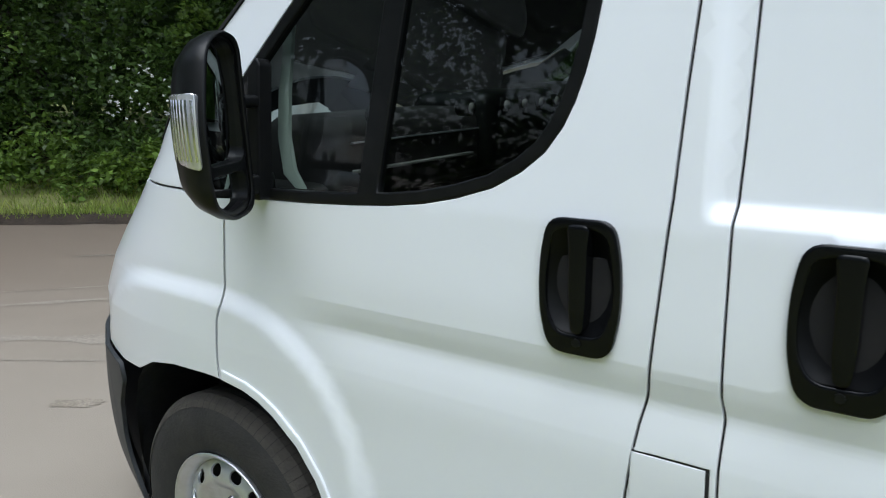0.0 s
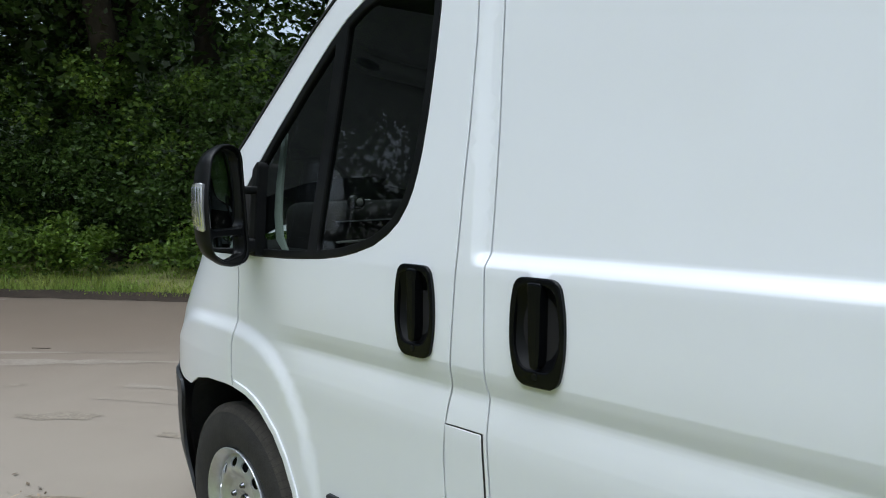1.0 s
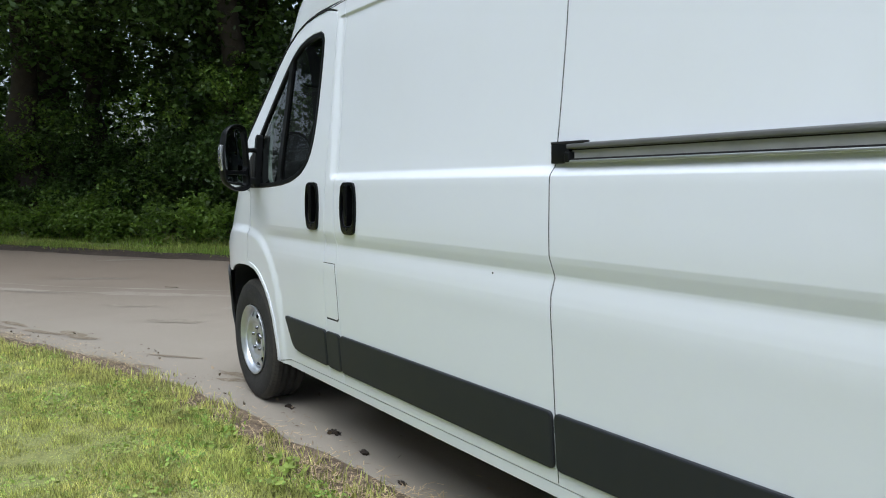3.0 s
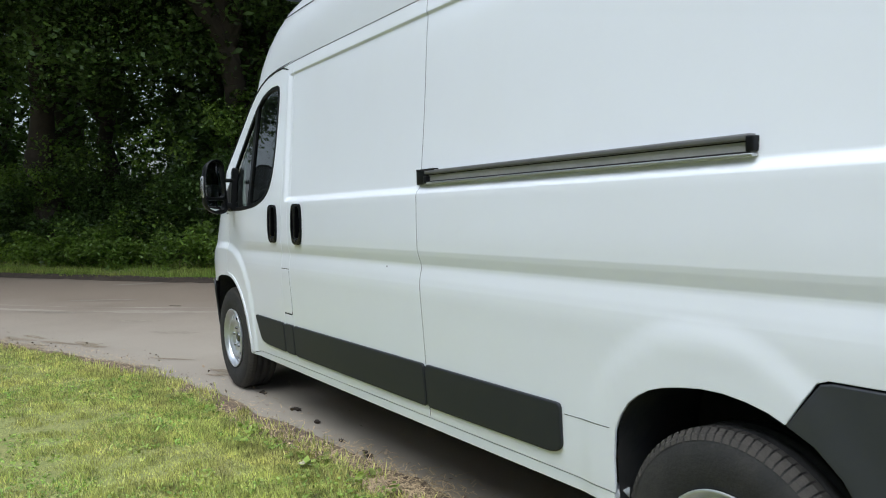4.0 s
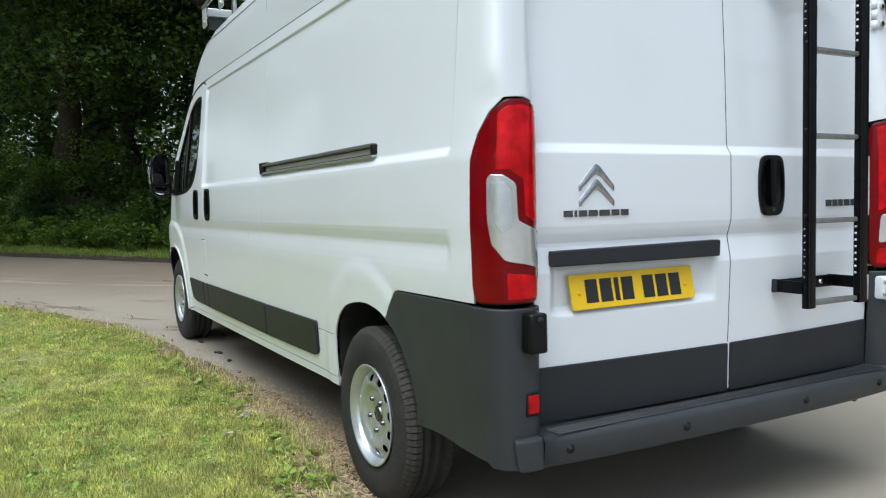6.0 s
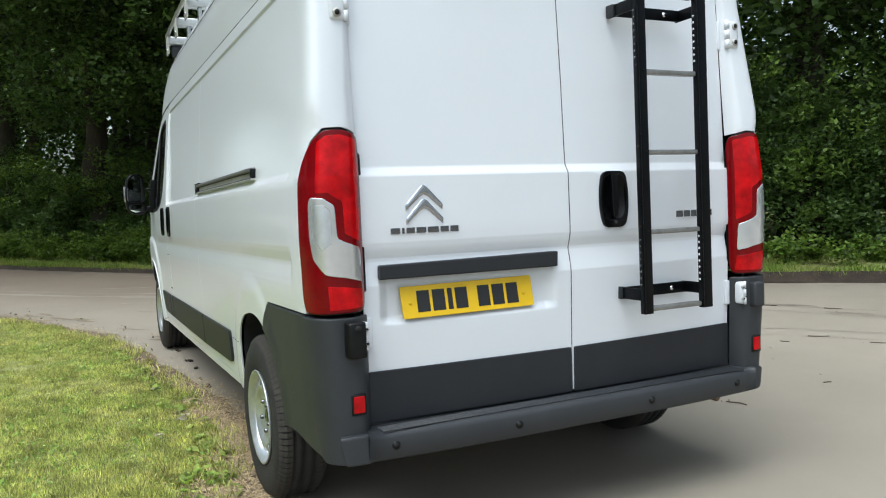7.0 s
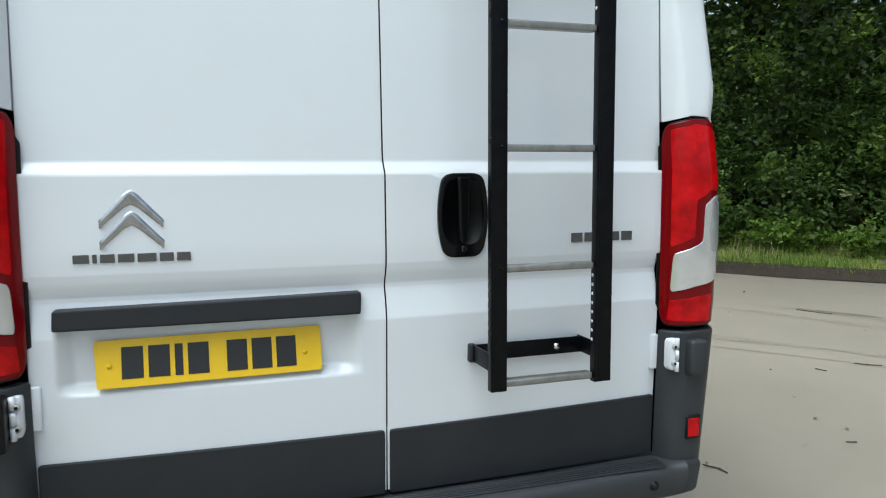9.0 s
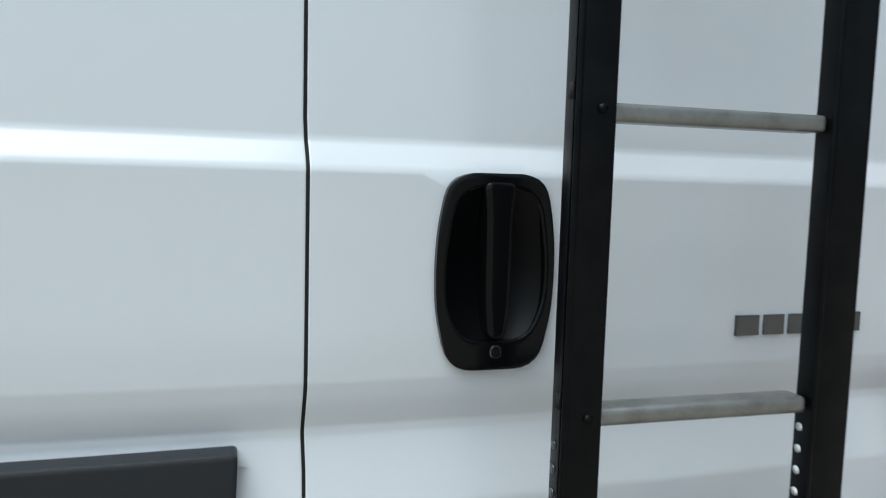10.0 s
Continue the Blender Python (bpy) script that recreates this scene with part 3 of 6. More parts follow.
def handle(parent, f, u, v, w, h, lock_mat=BLACK, mirror=False):
    """A black pull handle: bezel with a deep dish, and an upright grip across it."""
    W, Hh = w / 2, h / 2
    outer = rounded([(u - W * 0.80, v + Hh), (u + W * 0.80, v + Hh), (u + W * 0.97, v + Hh * 0.45), (u + W, v), (u + W * 0.97, v - Hh * 0.40), (u + W * 0.76, v - Hh), (u - W * 0.76, v - Hh),
                     (u - W * 0.97, v - Hh * 0.40), (u - W, v), (u - W * 0.97, v + Hh * 0.45)], 0.032, 5)
    dish = rounded([(u - W * 0.66, v + Hh * 0.86), (u + W * 0.66, v + Hh * 0.86), (u + W * 0.84, v + Hh * 0.1), (u + W * 0.80, v - Hh * 0.35), (u + W * 0.52, v - Hh * 0.70), (u - W * 0.52, v - Hh * 0.70), (u - W * 0.80, v - Hh * 0.35), (u - W * 0.84, v + Hh * 0.1)], 0.030, 5)
    bez = panel("door_handle", outer, f, GLOSS, parent, holes=[dish], out=0.012, depth=0.016, edge=0.005, fine=0.012, step=0.02, mirror=mirror, label="black plastic door handle")

    def bowl(a, b):
        e = 1e-3
        p = Vector(f(a, b))
        n = (Vector(f(a + e, b)) - Vector(f(a - e, b))).cross(Vector(f(a, b + e)) - Vector(f(a, b - e))).normalized()
        r = min(1.0, math.hypot((a - u) / (W * 1.02), (b - v - Hh * 0.06) / (Hh * 0.94)))
        return tuple(p + n * (0.012 - 0.040 * (1 - r ** 2)))
    panel("dish", inset(dense(dish, 0.012), -0.002), bowl, SATIN, bez, step=0.012, depth=0.002, edge=0.0, fine=0.012, mirror=mirror)
    grip = rounded([(u - W * 0.27, v + Hh * 0.92), (u + W * 0.27, v + Hh * 0.92), (u + W * 0.22, v + Hh * 0.60), (u + W * 0.20, v - Hh * 0.30), (u + W * 0.14, v - Hh * 0.66), (u - W * 0.14, v - Hh * 0.66), (u - W * 0.20, v - Hh * 0.30), (u - W * 0.22, v + Hh * 0.60)], 0.01, 3)
    panel("grip", grip, f, GLOSS, bez, out=0.019, depth=0.03, edge=0.006, fine=0.012, step=0.02, mirror=mirror)
    lock = [(u + 0.007 * math.cos(k * 0.6283), v - Hh * 0.80 + 0.007 * math.sin(k * 0.6283)) for k in range(10)]
    panel("lock_barrel", lock, f, lock_mat, bez, out=0.0145, depth=0.006, edge=0.001, fine=0.01, step=0.02, mirror=mirror)
    return bez


parts = {o.name: o for o in van.children}
handle(parts["cab_door"], side, 1.009, 1.153, 0.136, 0.212)
handle(parts["sliding_door"], side, 1.375, 1.150, 0.140, 0.214)

# sliding door track on the rear quarter
q = parts["rear_quarter"]


rail = block("door_track", (2.69, -0.984, 1.306), (4.115, -0.955, 1.352), TRACK, q, 0.003, label="grey metal sliding door track")
block("track_top", (2.685, -0.998, 1.337), (4.120, -0.955, 1.353), RAIL_TOP, rail, 0.006, 3)
# solid dark strip coloured as the shade line under the rail top
block("track_slot", (2.69, -0.986, 1.3340), (4.112, -0.955, 1.3375), DARK, rail, 0.001)
block("track_lip", (2.685, -1.002, 1.300), (4.128, -0.955, 1.308), ALU, rail, 0.003, 3)
block("track_groove", (2.69, -0.994, 1.3075), (4.11, -0.955, 1.3125), DARK, rail, 0.001)
block("track_seal", (2.624, -0.998, 1.3515), (2.755, -0.955, 1.3590), DARK, rail, 0.002)
block("track_cap", (2.624, -0.997, 1.300), (2.695, -0.955, 1.352), BLACK, rail, 0.003)
block("track_catch", (2.685, -1.004, 1.302), (2.705, -0.96, 1.330), BLACK, rail, 0.003)
block("track_end", (4.108, -1.000, 1.312), (4.130, -0.955, 1.348), BLACK, rail, 0.004)

# roof and windscreen: lofted from the side edge to the middle
EDGE = [(-0.43, -0.80, 1.12), (-0.27, -0.865, 1.215), (-0.10, -0.893, 1.338), (0.08, -0.910, 1.470), (0.25, -0.920, 1.606), (0.43, -0.926, 1.752), (0.55, -0.929, 1.858), (0.65, -0.930, 1.935), (0.72, -0.930, 1.976), (0.82, -0.930, 2.008),
        (0.95, -0.929, 2.024), (1.10, -0.928, 2.030), (1.30, -0.928, 2.030), (2.0, -0.928, 2.028), (2.634, -0.928, 2.026), (3.4, -0.928, 2.026), (4.2, -0.926, 2.026), (4.60, -0.92, 2.026), (4.74, -0.90, 2.026), (4.82, -0.86, 2.026), (4.845, -0.82, 2.026)]
RIDGE = [(-0.80, 1.13), (-0.60, 1.26), (-0.40, 1.43), (-0.18, 1.61), (0.02, 1.78), (0.20, 1.945), (0.36, 2.08), (0.50, 2.19), (0.62, 2.28), (0.74, 2.36),
         (0.88, 2.42), (1.02, 2.46), (1.25, 2.49), (2.0, 2.515), (2.634, 2.52), (3.4, 2.52), (4.2, 2.51), (4.55, 2.49), (4.70, 2.46), (4.78, 2.43), (4.81, 2.40)]
POWER = [1.6, 1.6, 1.6, 1.6, 1.65, 1.7, 1.9, 2.3, 2.8, 3.2, 3.6, 4.0, 4.2, 4.2, 4.2, 4.2, 4.2, 4.2, 4.2, 4.2, 4.2]


def loft_row(i, ts):
    (ex, ey, ez), (cx, cz), n = EDGE[i], RIDGE[i], POWER[i]
    out = []
    for t in ts:
        th = t * math.pi / 2
        c, s = max(0.0, math.cos(th)) ** (2 / n), max(0.0, math.sin(th)) ** (2 / n)
        groove = 0.006 * math.exp(-((ez + (cz - ez) * s - 2.287) / 0.006) ** 2) if i >= 12 else 0
        out.append((ex + (cx - ex) * s, (ey * c) + groove, ez + (cz - ez) * s))
    return out


def loft(name, i0, i1, ts, mat, label="", sides=(1, -1)):
    half = [loft_row(i, ts) for i in range(i0, i1 + 1)]
    verts, faces = [], []
    for sgn in sides:
        k = len(verts)
        verts += [(x, y * sgn, z) for row in half for x, y, z in row]
        m = len(ts)
        for r in range(len(half) - 1):
            for c in range(m - 1):
                a, b = k + r * m + c, k + r * m + c + 1
                f = (a, a + m, b + m, b)
                faces.append(f if sgn > 0 else f[::-1])
    ob = mesh_part(name, verts, faces, mat, van, label)
    return ob


TS = [0, 0.004, 0.02, 0.06, 0.12, 0.18, 0.20, 0.215, 0.222, 0.23, 0.24, 0.26, 0.30, 0.36, 0.42, 0.48, 0.55, 0.65, 0.75, 0.85, 0.93, 1.0]
loft("roof", 7, 20, TS, PAINT)
seam = []
for i in range(11, 20):
    row = loft_row(i, np.linspace(0.15, 0.35, 60))
    seam.append(min(row, key=lambda p: abs(p[2] - 2.287)))
for sgn in (1, -1):
    mesh_part("roof_seam", [(x, sgn * (y - 0.0085), z + dz) for x, y, z in seam for dz in (-0.003, 0.003)], [(2 * k, 2 * k + 1, 2 * k + 3, 2 * k + 2) for k in range(len(seam) - 1)], DARK, van, "dark sealed seam along the roof")
    panel("roof_joint", [(1.05, 2.013), (1.25, 2.0225), (1.6, 2.0250), (4.70, 2.0250), (4.70, 2.0280), (1.6, 2.0280), (1.25, 2.0255), (1.05, 2.0165)], side, DARK, van, out=0.0012, depth=0.006, edge=0.0005, step=0.2, mirror=sgn < 0, label="dark joint between roof and side")
for sgn in (1, -1):
    rib = [p for p in loft_row(14, np.linspace(0.05, 0.95, 60)) if 2.10 < p[2] < 2.50]
    mesh_part("roof_rib", [(x + dx, sgn * (y - 0.002), z + 0.001) for x, y, z in rib for dx in (-0.0018, 0.0018)], [(2 * k, 2 * k + 1, 2 * k + 3, 2 * k + 2) for k in range(len(rib) - 1)], DARK, van, "fine upright joint in the roof skin")
loft("windscreen_pillar", 0, 7, [0, 0.01, 0.03, 0.06, 0.10], PAINT, sides=(1,))
loft("windscreen_pillar", 0, 7, [0, 0.01, 0.03, 0.06, 0.10], PAINT, sides=(-1,))
ws = loft("windscreen", 1, 7, [0.10, 0.2, 0.32, 0.45, 0.6, 0.75, 0.9, 1.0], GLASS, "dark curved windscreen glass")
ws.visible_shadow = False

# nose, bonnet and front bumper
def nose(name, zs, mat, x_from, label=""):
    verts, faces, m = [], [], 25
    for z in zs:
        tip = 0.1501 - nose_at(z)
        xs = [max(tip, x_from) + (tip - max(tip, x_from)) * math.sin(t) for t in np.linspace(0, math.pi / 2, m)]
        left = [(x, -side_width(x, z) if i < m - 1 else 0.0, z) for i, x in enumerate(xs)]
        verts += left + [(x, -y, zz) for x, y, zz in left[-2::-1]]
    k = 2 * m - 1
    for r in range(len(zs) - 1):
        for c in range(k - 1):
            a = r * k + c
            faces.append((a, a + k, a + k + 1, a + 1)[::-1])
    return mesh_part(name, verts, faces, mat, van, label)


nose("bonnet", [0.776, 0.82, 0.86, 0.92, 0.98, 1.04, 1.10, 1.16, 1.20, 1.235], PAINT, -0.545)
bum = nose("front_bumper", [0.25, 0.32, 0.40, 0.50, 0.60, 0.70, 0.768], GREY, -0.545, "dark grey plastic front bumper")
for right in (False, True):
    panel("bumper_end", [(-0.84, 0.765), (-0.55, 0.768), (-0.35, 0.740), (-0.345, 0.69), (-0.415, 0.60), (-0.445, 0.50), (-0.44, 0.40), (-0.40, 0.30), (-0.42, 0.22), (-0.78, 0.22)], lambda x, z: (x, -side_width(x, z) - 0.035 * (1 - ss(-0.66, -0.42, x)) * max(0.0, math.sin(math.pi * min(1.0, max(0.0, (z - 0.16) / 0.62)))), z), GREY, bum, mirror=right, step=0.04, depth=0.012, out=0.014, fine=0.03)
block("cowl", (-0.42, -0.80, 1.15), (0.10, 0.80, 1.215), DARK, van, 0.02)

# floor pan, bulkhead and wheel housings
block("underbody", (-0.60, -0.60, 0.47), (4.80, 0.60, 0.50), UNDER, van, 0.01)
block("floor_edge", (0.62, -0.93, 0.42), (3.50, 0.93, 0.46), UNDER, van, 0.01)
for y in (-0.45, 0.45):
    block("chassis_rail", (0.75, y - 0.04, 0.36), (4.75, y + 0.04, 0.47), UNDER, van, 0.01)
tube("axle", [(4.035, -0.80, 0.335), (4.035, 0.80, 0.335)], 0.035, DARK, van)
tube("exhaust_pipe", [(2.2, 0.30, 0.37), (3.6, 0.32, 0.36), (3.7, 0.45, 0.43), (4.3, 0.66, 0.38), (4.80, 0.70, 0.335), (4.90, 0.71, 0.322)], 0.018, RUST, van, label="rusty brown exhaust pipe")
block("headliner", (0.62, -0.86, 1.93), (1.12, 0.86, 1.96), DARK, van, 0.01)
block("bulkhead", (1.10, -0.90, 0.45), (1.13, 0.90, 1.98), PALE, van, 0.005)
for cx, arch in ((0.0, [(-0.44, 0.27), *ARCH_F[1:], (0.46, 0.34)]), (4.035, [(3.67, 0.2), *ARCH_R, (4.30, 0.66), (4.38, 0.55), (4.42, 0.45), (4.425, 0.38)])):
    for sgn in (-1, 1):
        verts, faces = [], []
        for x, z in arch:
            verts += [(cx + (x - cx) * 1.01, sgn * (side_width(x, z) - 0.02), 0.2 + (z - 0.2) * 1.01), (cx + (x - cx) * 1.04, sgn * 0.88, 0.2 + (z - 0.2) * 1.05), (cx + (x - cx) * 1.04, sgn * 0.62, 0.2 + (z - 0.2) * 1.05)]
        for i in range(len(arch) - 1):
            for j in range(2):
                a = i * 3 + j
                faces.append((a, a + 1, a + 4, a + 3))
        faces.append(tuple(range(2, len(verts), 3)))
        mesh_part("arch_liner", verts, faces, LINER, van, "black plastic wheel arch liner")


# wheels
def wheel(lug):
    root = tagged(new("wheel"), "black tyre on a silver steel wheel")
    R = 0.338
    prof = [(0.185, -0.080), (0.195, -0.094), (0.205, -0.098), (0.235, -0.106), (0.275, -0.107), (0.305, -0.101), (0.318, -0.094), (0.328, -0.084), (R - 0.004, -0.072), (R, -0.052),
            (R, -0.046), (R - 0.008, -0.044), (R - 0.008, -0.037), (R, -0.035), (R, -0.008), (R - 0.008, -0.006), (R - 0.008, 0.006), (R, 0.008), (R, 0.035), (R - 0.008, 0.037),
            (R - 0.008, 0.044), (R, 0.046), (R - 0.004, 0.075), (0.325, 0.09), (0.30, 0.104), (0.25, 0.107), (0.205, 0.098), (0.185, 0.085)]
    bm = lathe(prof, 96)
    tyre = part("tyre", bm, RUBBER, root)
    # shoulder lugs
    n = 84
    for sgn in (-1, 1):
        verts, faces = [], []
        for k in range(n):
            a0, a1 = 2 * math.pi * (k + 0.04) / n, 2 * math.pi * (k + lug) / n
            i = len(verts)
            for a in (a0, a1):
                for r, h in ((0.312, -0.0985), (0.325, -0.0905), (R + 0.0014, -0.072), (R + 0.0014, -0.050)):
                    verts.append((r * math.cos(a) * 1.004, h * -sgn * 1.01, r * math.sin(a) * 1.004))
            faces += [tuple(q)[::sgn] for q in ((i, i + 4, i + 5, i + 1), (i + 1, i + 5, i + 6, i + 2), (i + 2, i + 6, i + 7, i + 3))]
        mesh_part("tread", verts, faces, TREAD, tyre, smooth=False)
    rim = lathe([(0.180, -0.02), (0.186, -0.07), (0.195, -0.088), (0.203, -0.098), (0.206, -0.104), (0.202, -0.107), (0.196, -0.103), (0.190, -0.094), (0.184, -0.090), (0.177, -0.078), (0.173, -0.055), (0.160, 0.02), (0.16, 0.05)], 64)
    bmesh.ops.transform(rim, matrix=Matrix.Diagonal((0.955, 1.0, 0.955, 1)), verts=rim.verts)
    rim_ob = part("rim", rim, SILVER, root)
    height = table([(0.0, 0.060), (0.036, 0.060), (0.042, 0.066), (0.046, 0.072), (0.085, 0.074), (0.094, 0.075), (0.104, 0.084), (0.116, 0.091), (0.130, 0.091), (0.150, 0.083), (0.164, 0.073), (0.172, 0.070), (0.18, 0.072)])
    circ = lambda r, n, cx=0, cz=0: [(cx + r * math.cos(2 * math.pi * k / n), cz + r * math.sin(2 * math.pi * k / n)) for k in range(n)]
    holes = []
    for k in range(12):
        a = 2 * math.pi * (k + 0.5) / 12
        pts = []
        for j in range(12):
            b = 2 * math.pi * j / 12
            dr, dt = 0.0168 * math.cos(b), 0.0205 * math.sin(b)
            pts.append(((0.143 + dr) * math.cos(a) - dt * math.sin(a), (0.143 + dr) * math.sin(a) + dt * math.cos(a)))
        holes.append(pts)
    panel("disc", circ(0.169, 60), lambda a, b: (a, -height(math.hypot(a, b)), b), SILVER, rim_ob, holes=holes, step=0.012, depth=0.006, edge=0.0015, fine=0.012)
    bm = lathe([(0.0, -0.074), (0.024, -0.074), (0.030, -0.071), (0.033, -0.05)], 24)
    part("hub", bm, BADGE, rim_ob)
    back = lathe([(0.0, -0.045), (0.150, -0.045), (0.158, -0.055), (0.166, -0.050), (0.165, 0.02)], 32)
    part("brake_disc", back, DARK, rim_ob)
    for k in range(5):
        a = 2 * math.pi * k / 5 + 0.3
        bm = lathe([(0.0, -0.076), (0.006, -0.076), (0.008, -0.073), (0.009, -0.066), (0.013, -0.062)], 12)
        bmesh.ops.transform(bm, matrix=Matrix.Translation((0.064 * math.cos(a), -0.009, 0.064 * math.sin(a))), verts=bm.verts)
        part("wheel_bolt", bm, BADGE, rim_ob)
    return root


w0, w1 = wheel(0.965), wheel(0.84)
w0.parent = w1.parent = van
w0.location = (0.028, -0.866, 0.045 + 0.336)
w1.matrix_local = pose(4.035, -0.895, -0.022 + 0.336, 0, 37, 0)
copy_thing(w0, pose(0.028, 0.866, 0.045 + 0.336, 0, 11, 180))
copy_thing(w1, pose(4.035, 0.895, -0.022 + 0.336, 0, 11, 180))

# wing mirrors
TOE = Matrix.Translation((0.42, -1.23, 0)) @ pose(0, 0, 0, 0, 0, 26) @ Matrix.Translation((-0.42, 1.23, 0))


def toed(f):
    """A surface of the mirror head, turned in towards the driver."""
    return lambda a, b: tuple(TOE @ Vector(f(a, b)))


def mirror(sgn):
    right = sgn < 0
    loop = rounded([(-1.035, 1.225), (-1.060, 1.548), (-1.13, 1.562), (-1.19, 1.530), (-1.220, 1.40), (-1.206, 1.255), (-1.13, 1.215)], 0.05, 5)
    cy, cz = -1.09, 1.39
    bm = bmesh.new()
    rings = []
    for x, k in ((0.420, 0.93), (0.426, 0.975), (0.420, 1.0), (0.400, 0.99), (0.372, 0.90), (0.346, 0.72), (0.326, 0.46), (0.320, 0.05)):
        rings.append([bm.verts.new(TOE @ Vector((x, cy + (y - cy) * k, cz + (z - cz) * (1 - (1 - k) * 0.75)))) for y, z in loop])
    for a, b in zip(rings, rings[1:]):
        for i in range(len(a)):
            bm.faces.new((a[i], a[(i + 1) % len(a)], b[(i + 1) % len(a)], b[i]))
    bm.faces.new(rings[-1])
    if right:
        bmesh.ops.transform(bm, matrix=Matrix.Diagonal((1, -1, 1, 1)), verts=bm.verts)
    bmesh.ops.recalc_face_normals(bm, faces=bm.faces)
    root = part("wing_mirror", bm, BLACK, van, "black wing mirror with a split glass and side indicator")
    face = toed(lambda y, z: (0.412, y, z))
    domed = toed(lambda y, z: (0.412 - ((y + 1.125) ** 2 + (z - 1.43) ** 2) / 2.4, y, z))
    wide = toed(lambda y, z: (0.412 - ((y + 1.12) ** 2 + (z - 1.275) ** 2) / 0.7, y, z))
    up = rounded([(-1.048, 1.322), (-1.068, 1.534), (-1.13, 1.549), (-1.183, 1.518), (-1.208, 1.40), (-1.200, 1.322)], 0.03, 5)
    low = rounded([(-1.048, 1.250), (-1.052, 1.305), (-1.193, 1.305), (-1.189, 1.262), (-1.13, 1.234)], 0.02, 5)
    panel("mirror_frame", inset(loop, 0.006), face, BLACK, root, holes=[up, low], out=0.006, depth=0.02, edge=0.004, step=0.03, fine=0.02, mirror=right)
    panel("mirror_glass", inset(up, -0.002), domed, MIRROR, root, out=-0.006, depth=0.008, edge=0.0, step=0.03, fine=0.02, mirror=right)
    panel("wide_glass", inset(low, -0.002), wide, MIRROR, root, out=-0.006, depth=0.008, edge=0.0, step=0.03, fine=0.02, mirror=right)
    lens = panel("indicator_lens", rounded([(0.340, 1.330), (0.412, 1.322), (0.412, 1.452), (0.340, 1.448)], 0.008), toed(lambda x, z: (x, -1.219 + 2.4 * max(0, 0.405 - x) ** 1.4 + 0.012 * abs((z - 1.40) / 0.1) ** 2, z)), CLEAR, root, out=0.006, depth=0.03, edge=0.003, step=0.01, fine=0.01, mirror=right, label="clear ribbed indicator lens")
    for k in range(7):
        x = 0.350 + k * 0.0092
        panel("lens_rib", [(x, 1.338), (x + 0.004, 1.338), (x + 0.004, 1.440), (x, 1.440)], toed(lambda x, z: (x, -1.219 + 2.4 * max(0, 0.405 - x) ** 1.4 + 0.012 * abs((z - 1.40) / 0.1) ** 2, z)), CHROME, lens, out=0.008, depth=0.003, edge=0.001, step=0.03, fine=0.03, mirror=right)
    for z0, z1 in ((1.250, 1.290), (1.418, 1.442)):
        block("arm", (0.285, -1.06 if not right else 0.985, z0), (0.325, -0.985 if not right else 1.06, z1), BLACK, root, 0.008)
    bar = rounded([(0.290, 1.240), (0.326, 1.237), (0.326, 1.500), (0.314, 1.512), (0.290, 1.490)], 0.008)
    panel("mounting_bar", bar, side, BLACK, root, out=0.030, depth=0.034, edge=0.006, step=0.05, mirror=right)
    panel("base_plate", rounded([(0.115, 1.243), (0.292, 1.240), (0.292, 1.488), (0.10, 1.325)], 0.012), side, DARK, root, out=0.012, depth=0.02, edge=0.004, step=0.05, mirror=right)
    return root


mirror(1)
mirror(-1)
panel("paint_chip", [(2.346, 0.972), (2.353, 0.970), (2.355, 0.975), (2.349, 0.977)], side, INK, parts["sliding_door"], out=0.0012, depth=0.001, edge=0.0003, step=0.1)

# ---- rear of the van ----
dl = panel("rear_door", [(-0.8145, 0.452), (-0.0015, 0.452), (-0.0019, 0.95), (-0.0033, 0.99), (-0.0021, 1.04), (-0.0025, 1.28), (-0.0042, 1.32), (-0.0052, 1.9), (-0.0052, 1.99), (-0.8145, 1.99), (-0.8145, 1.6), (-0.8145, 1.3)],
           rear, PAINT, van, rows=[0.765, 0.775, 0.79, 0.80, 0.945, 0.955, 0.957, 0.96, *ROWS_Z], cols=[-0.765, -0.75, -0.73, -0.715, -0.125, -0.10, -0.08, -0.055], edge=0.002)
dr = panel("rear_door", [(0.8100, 0.452), (0.0021, 0.452), (0.0017, 0.95), (0.0003, 0.99), (0.0015, 1.04), (0.0011, 1.28), (-0.0006, 1.32), (-0.0016, 1.9), (-0.0016, 1.99), (0.8145, 1.99), (0.8145, 1.6), (0.818, 1.32), (0.827, 1.27), (0.822, 1.06), (0.808, 1.0), (0.812, 0.90), (0.812, 0.62)],
           rear, PAINT, van, rows=ROWS_Z, edge=0.002, holes=[hand_hole(0.2020, 1.161)])
BACK_SEAM = [(-0.0017, 0.62), (-0.0019, 0.95), (-0.0033, 0.99), (-0.0021, 1.04), (-0.0025, 1.28), (-0.0042, 1.32), (-0.0052, 1.9), (-0.0052, 1.988)]
panel("door_gap_seal", [*[(y - 0.001, z) for y, z in BACK_SEAM], *[(y + 0.0040, z) for y, z in BACK_SEAM[::-1]]], rear, DARK, dr, out=-0.0014, depth=0.006, edge=0.0003, step=0.3, rows=ROWS_Z, label="black rubber seal in the door gap")
panel("rear_header", [(-0.82, 1.996), (0.82, 1.996), (0.80, 2.045), (-0.80, 2.045)], rear, PAINT, van, out=0.002)
verts, faces, ys = [], [], np.linspace(-0.80, 0.80, 17)
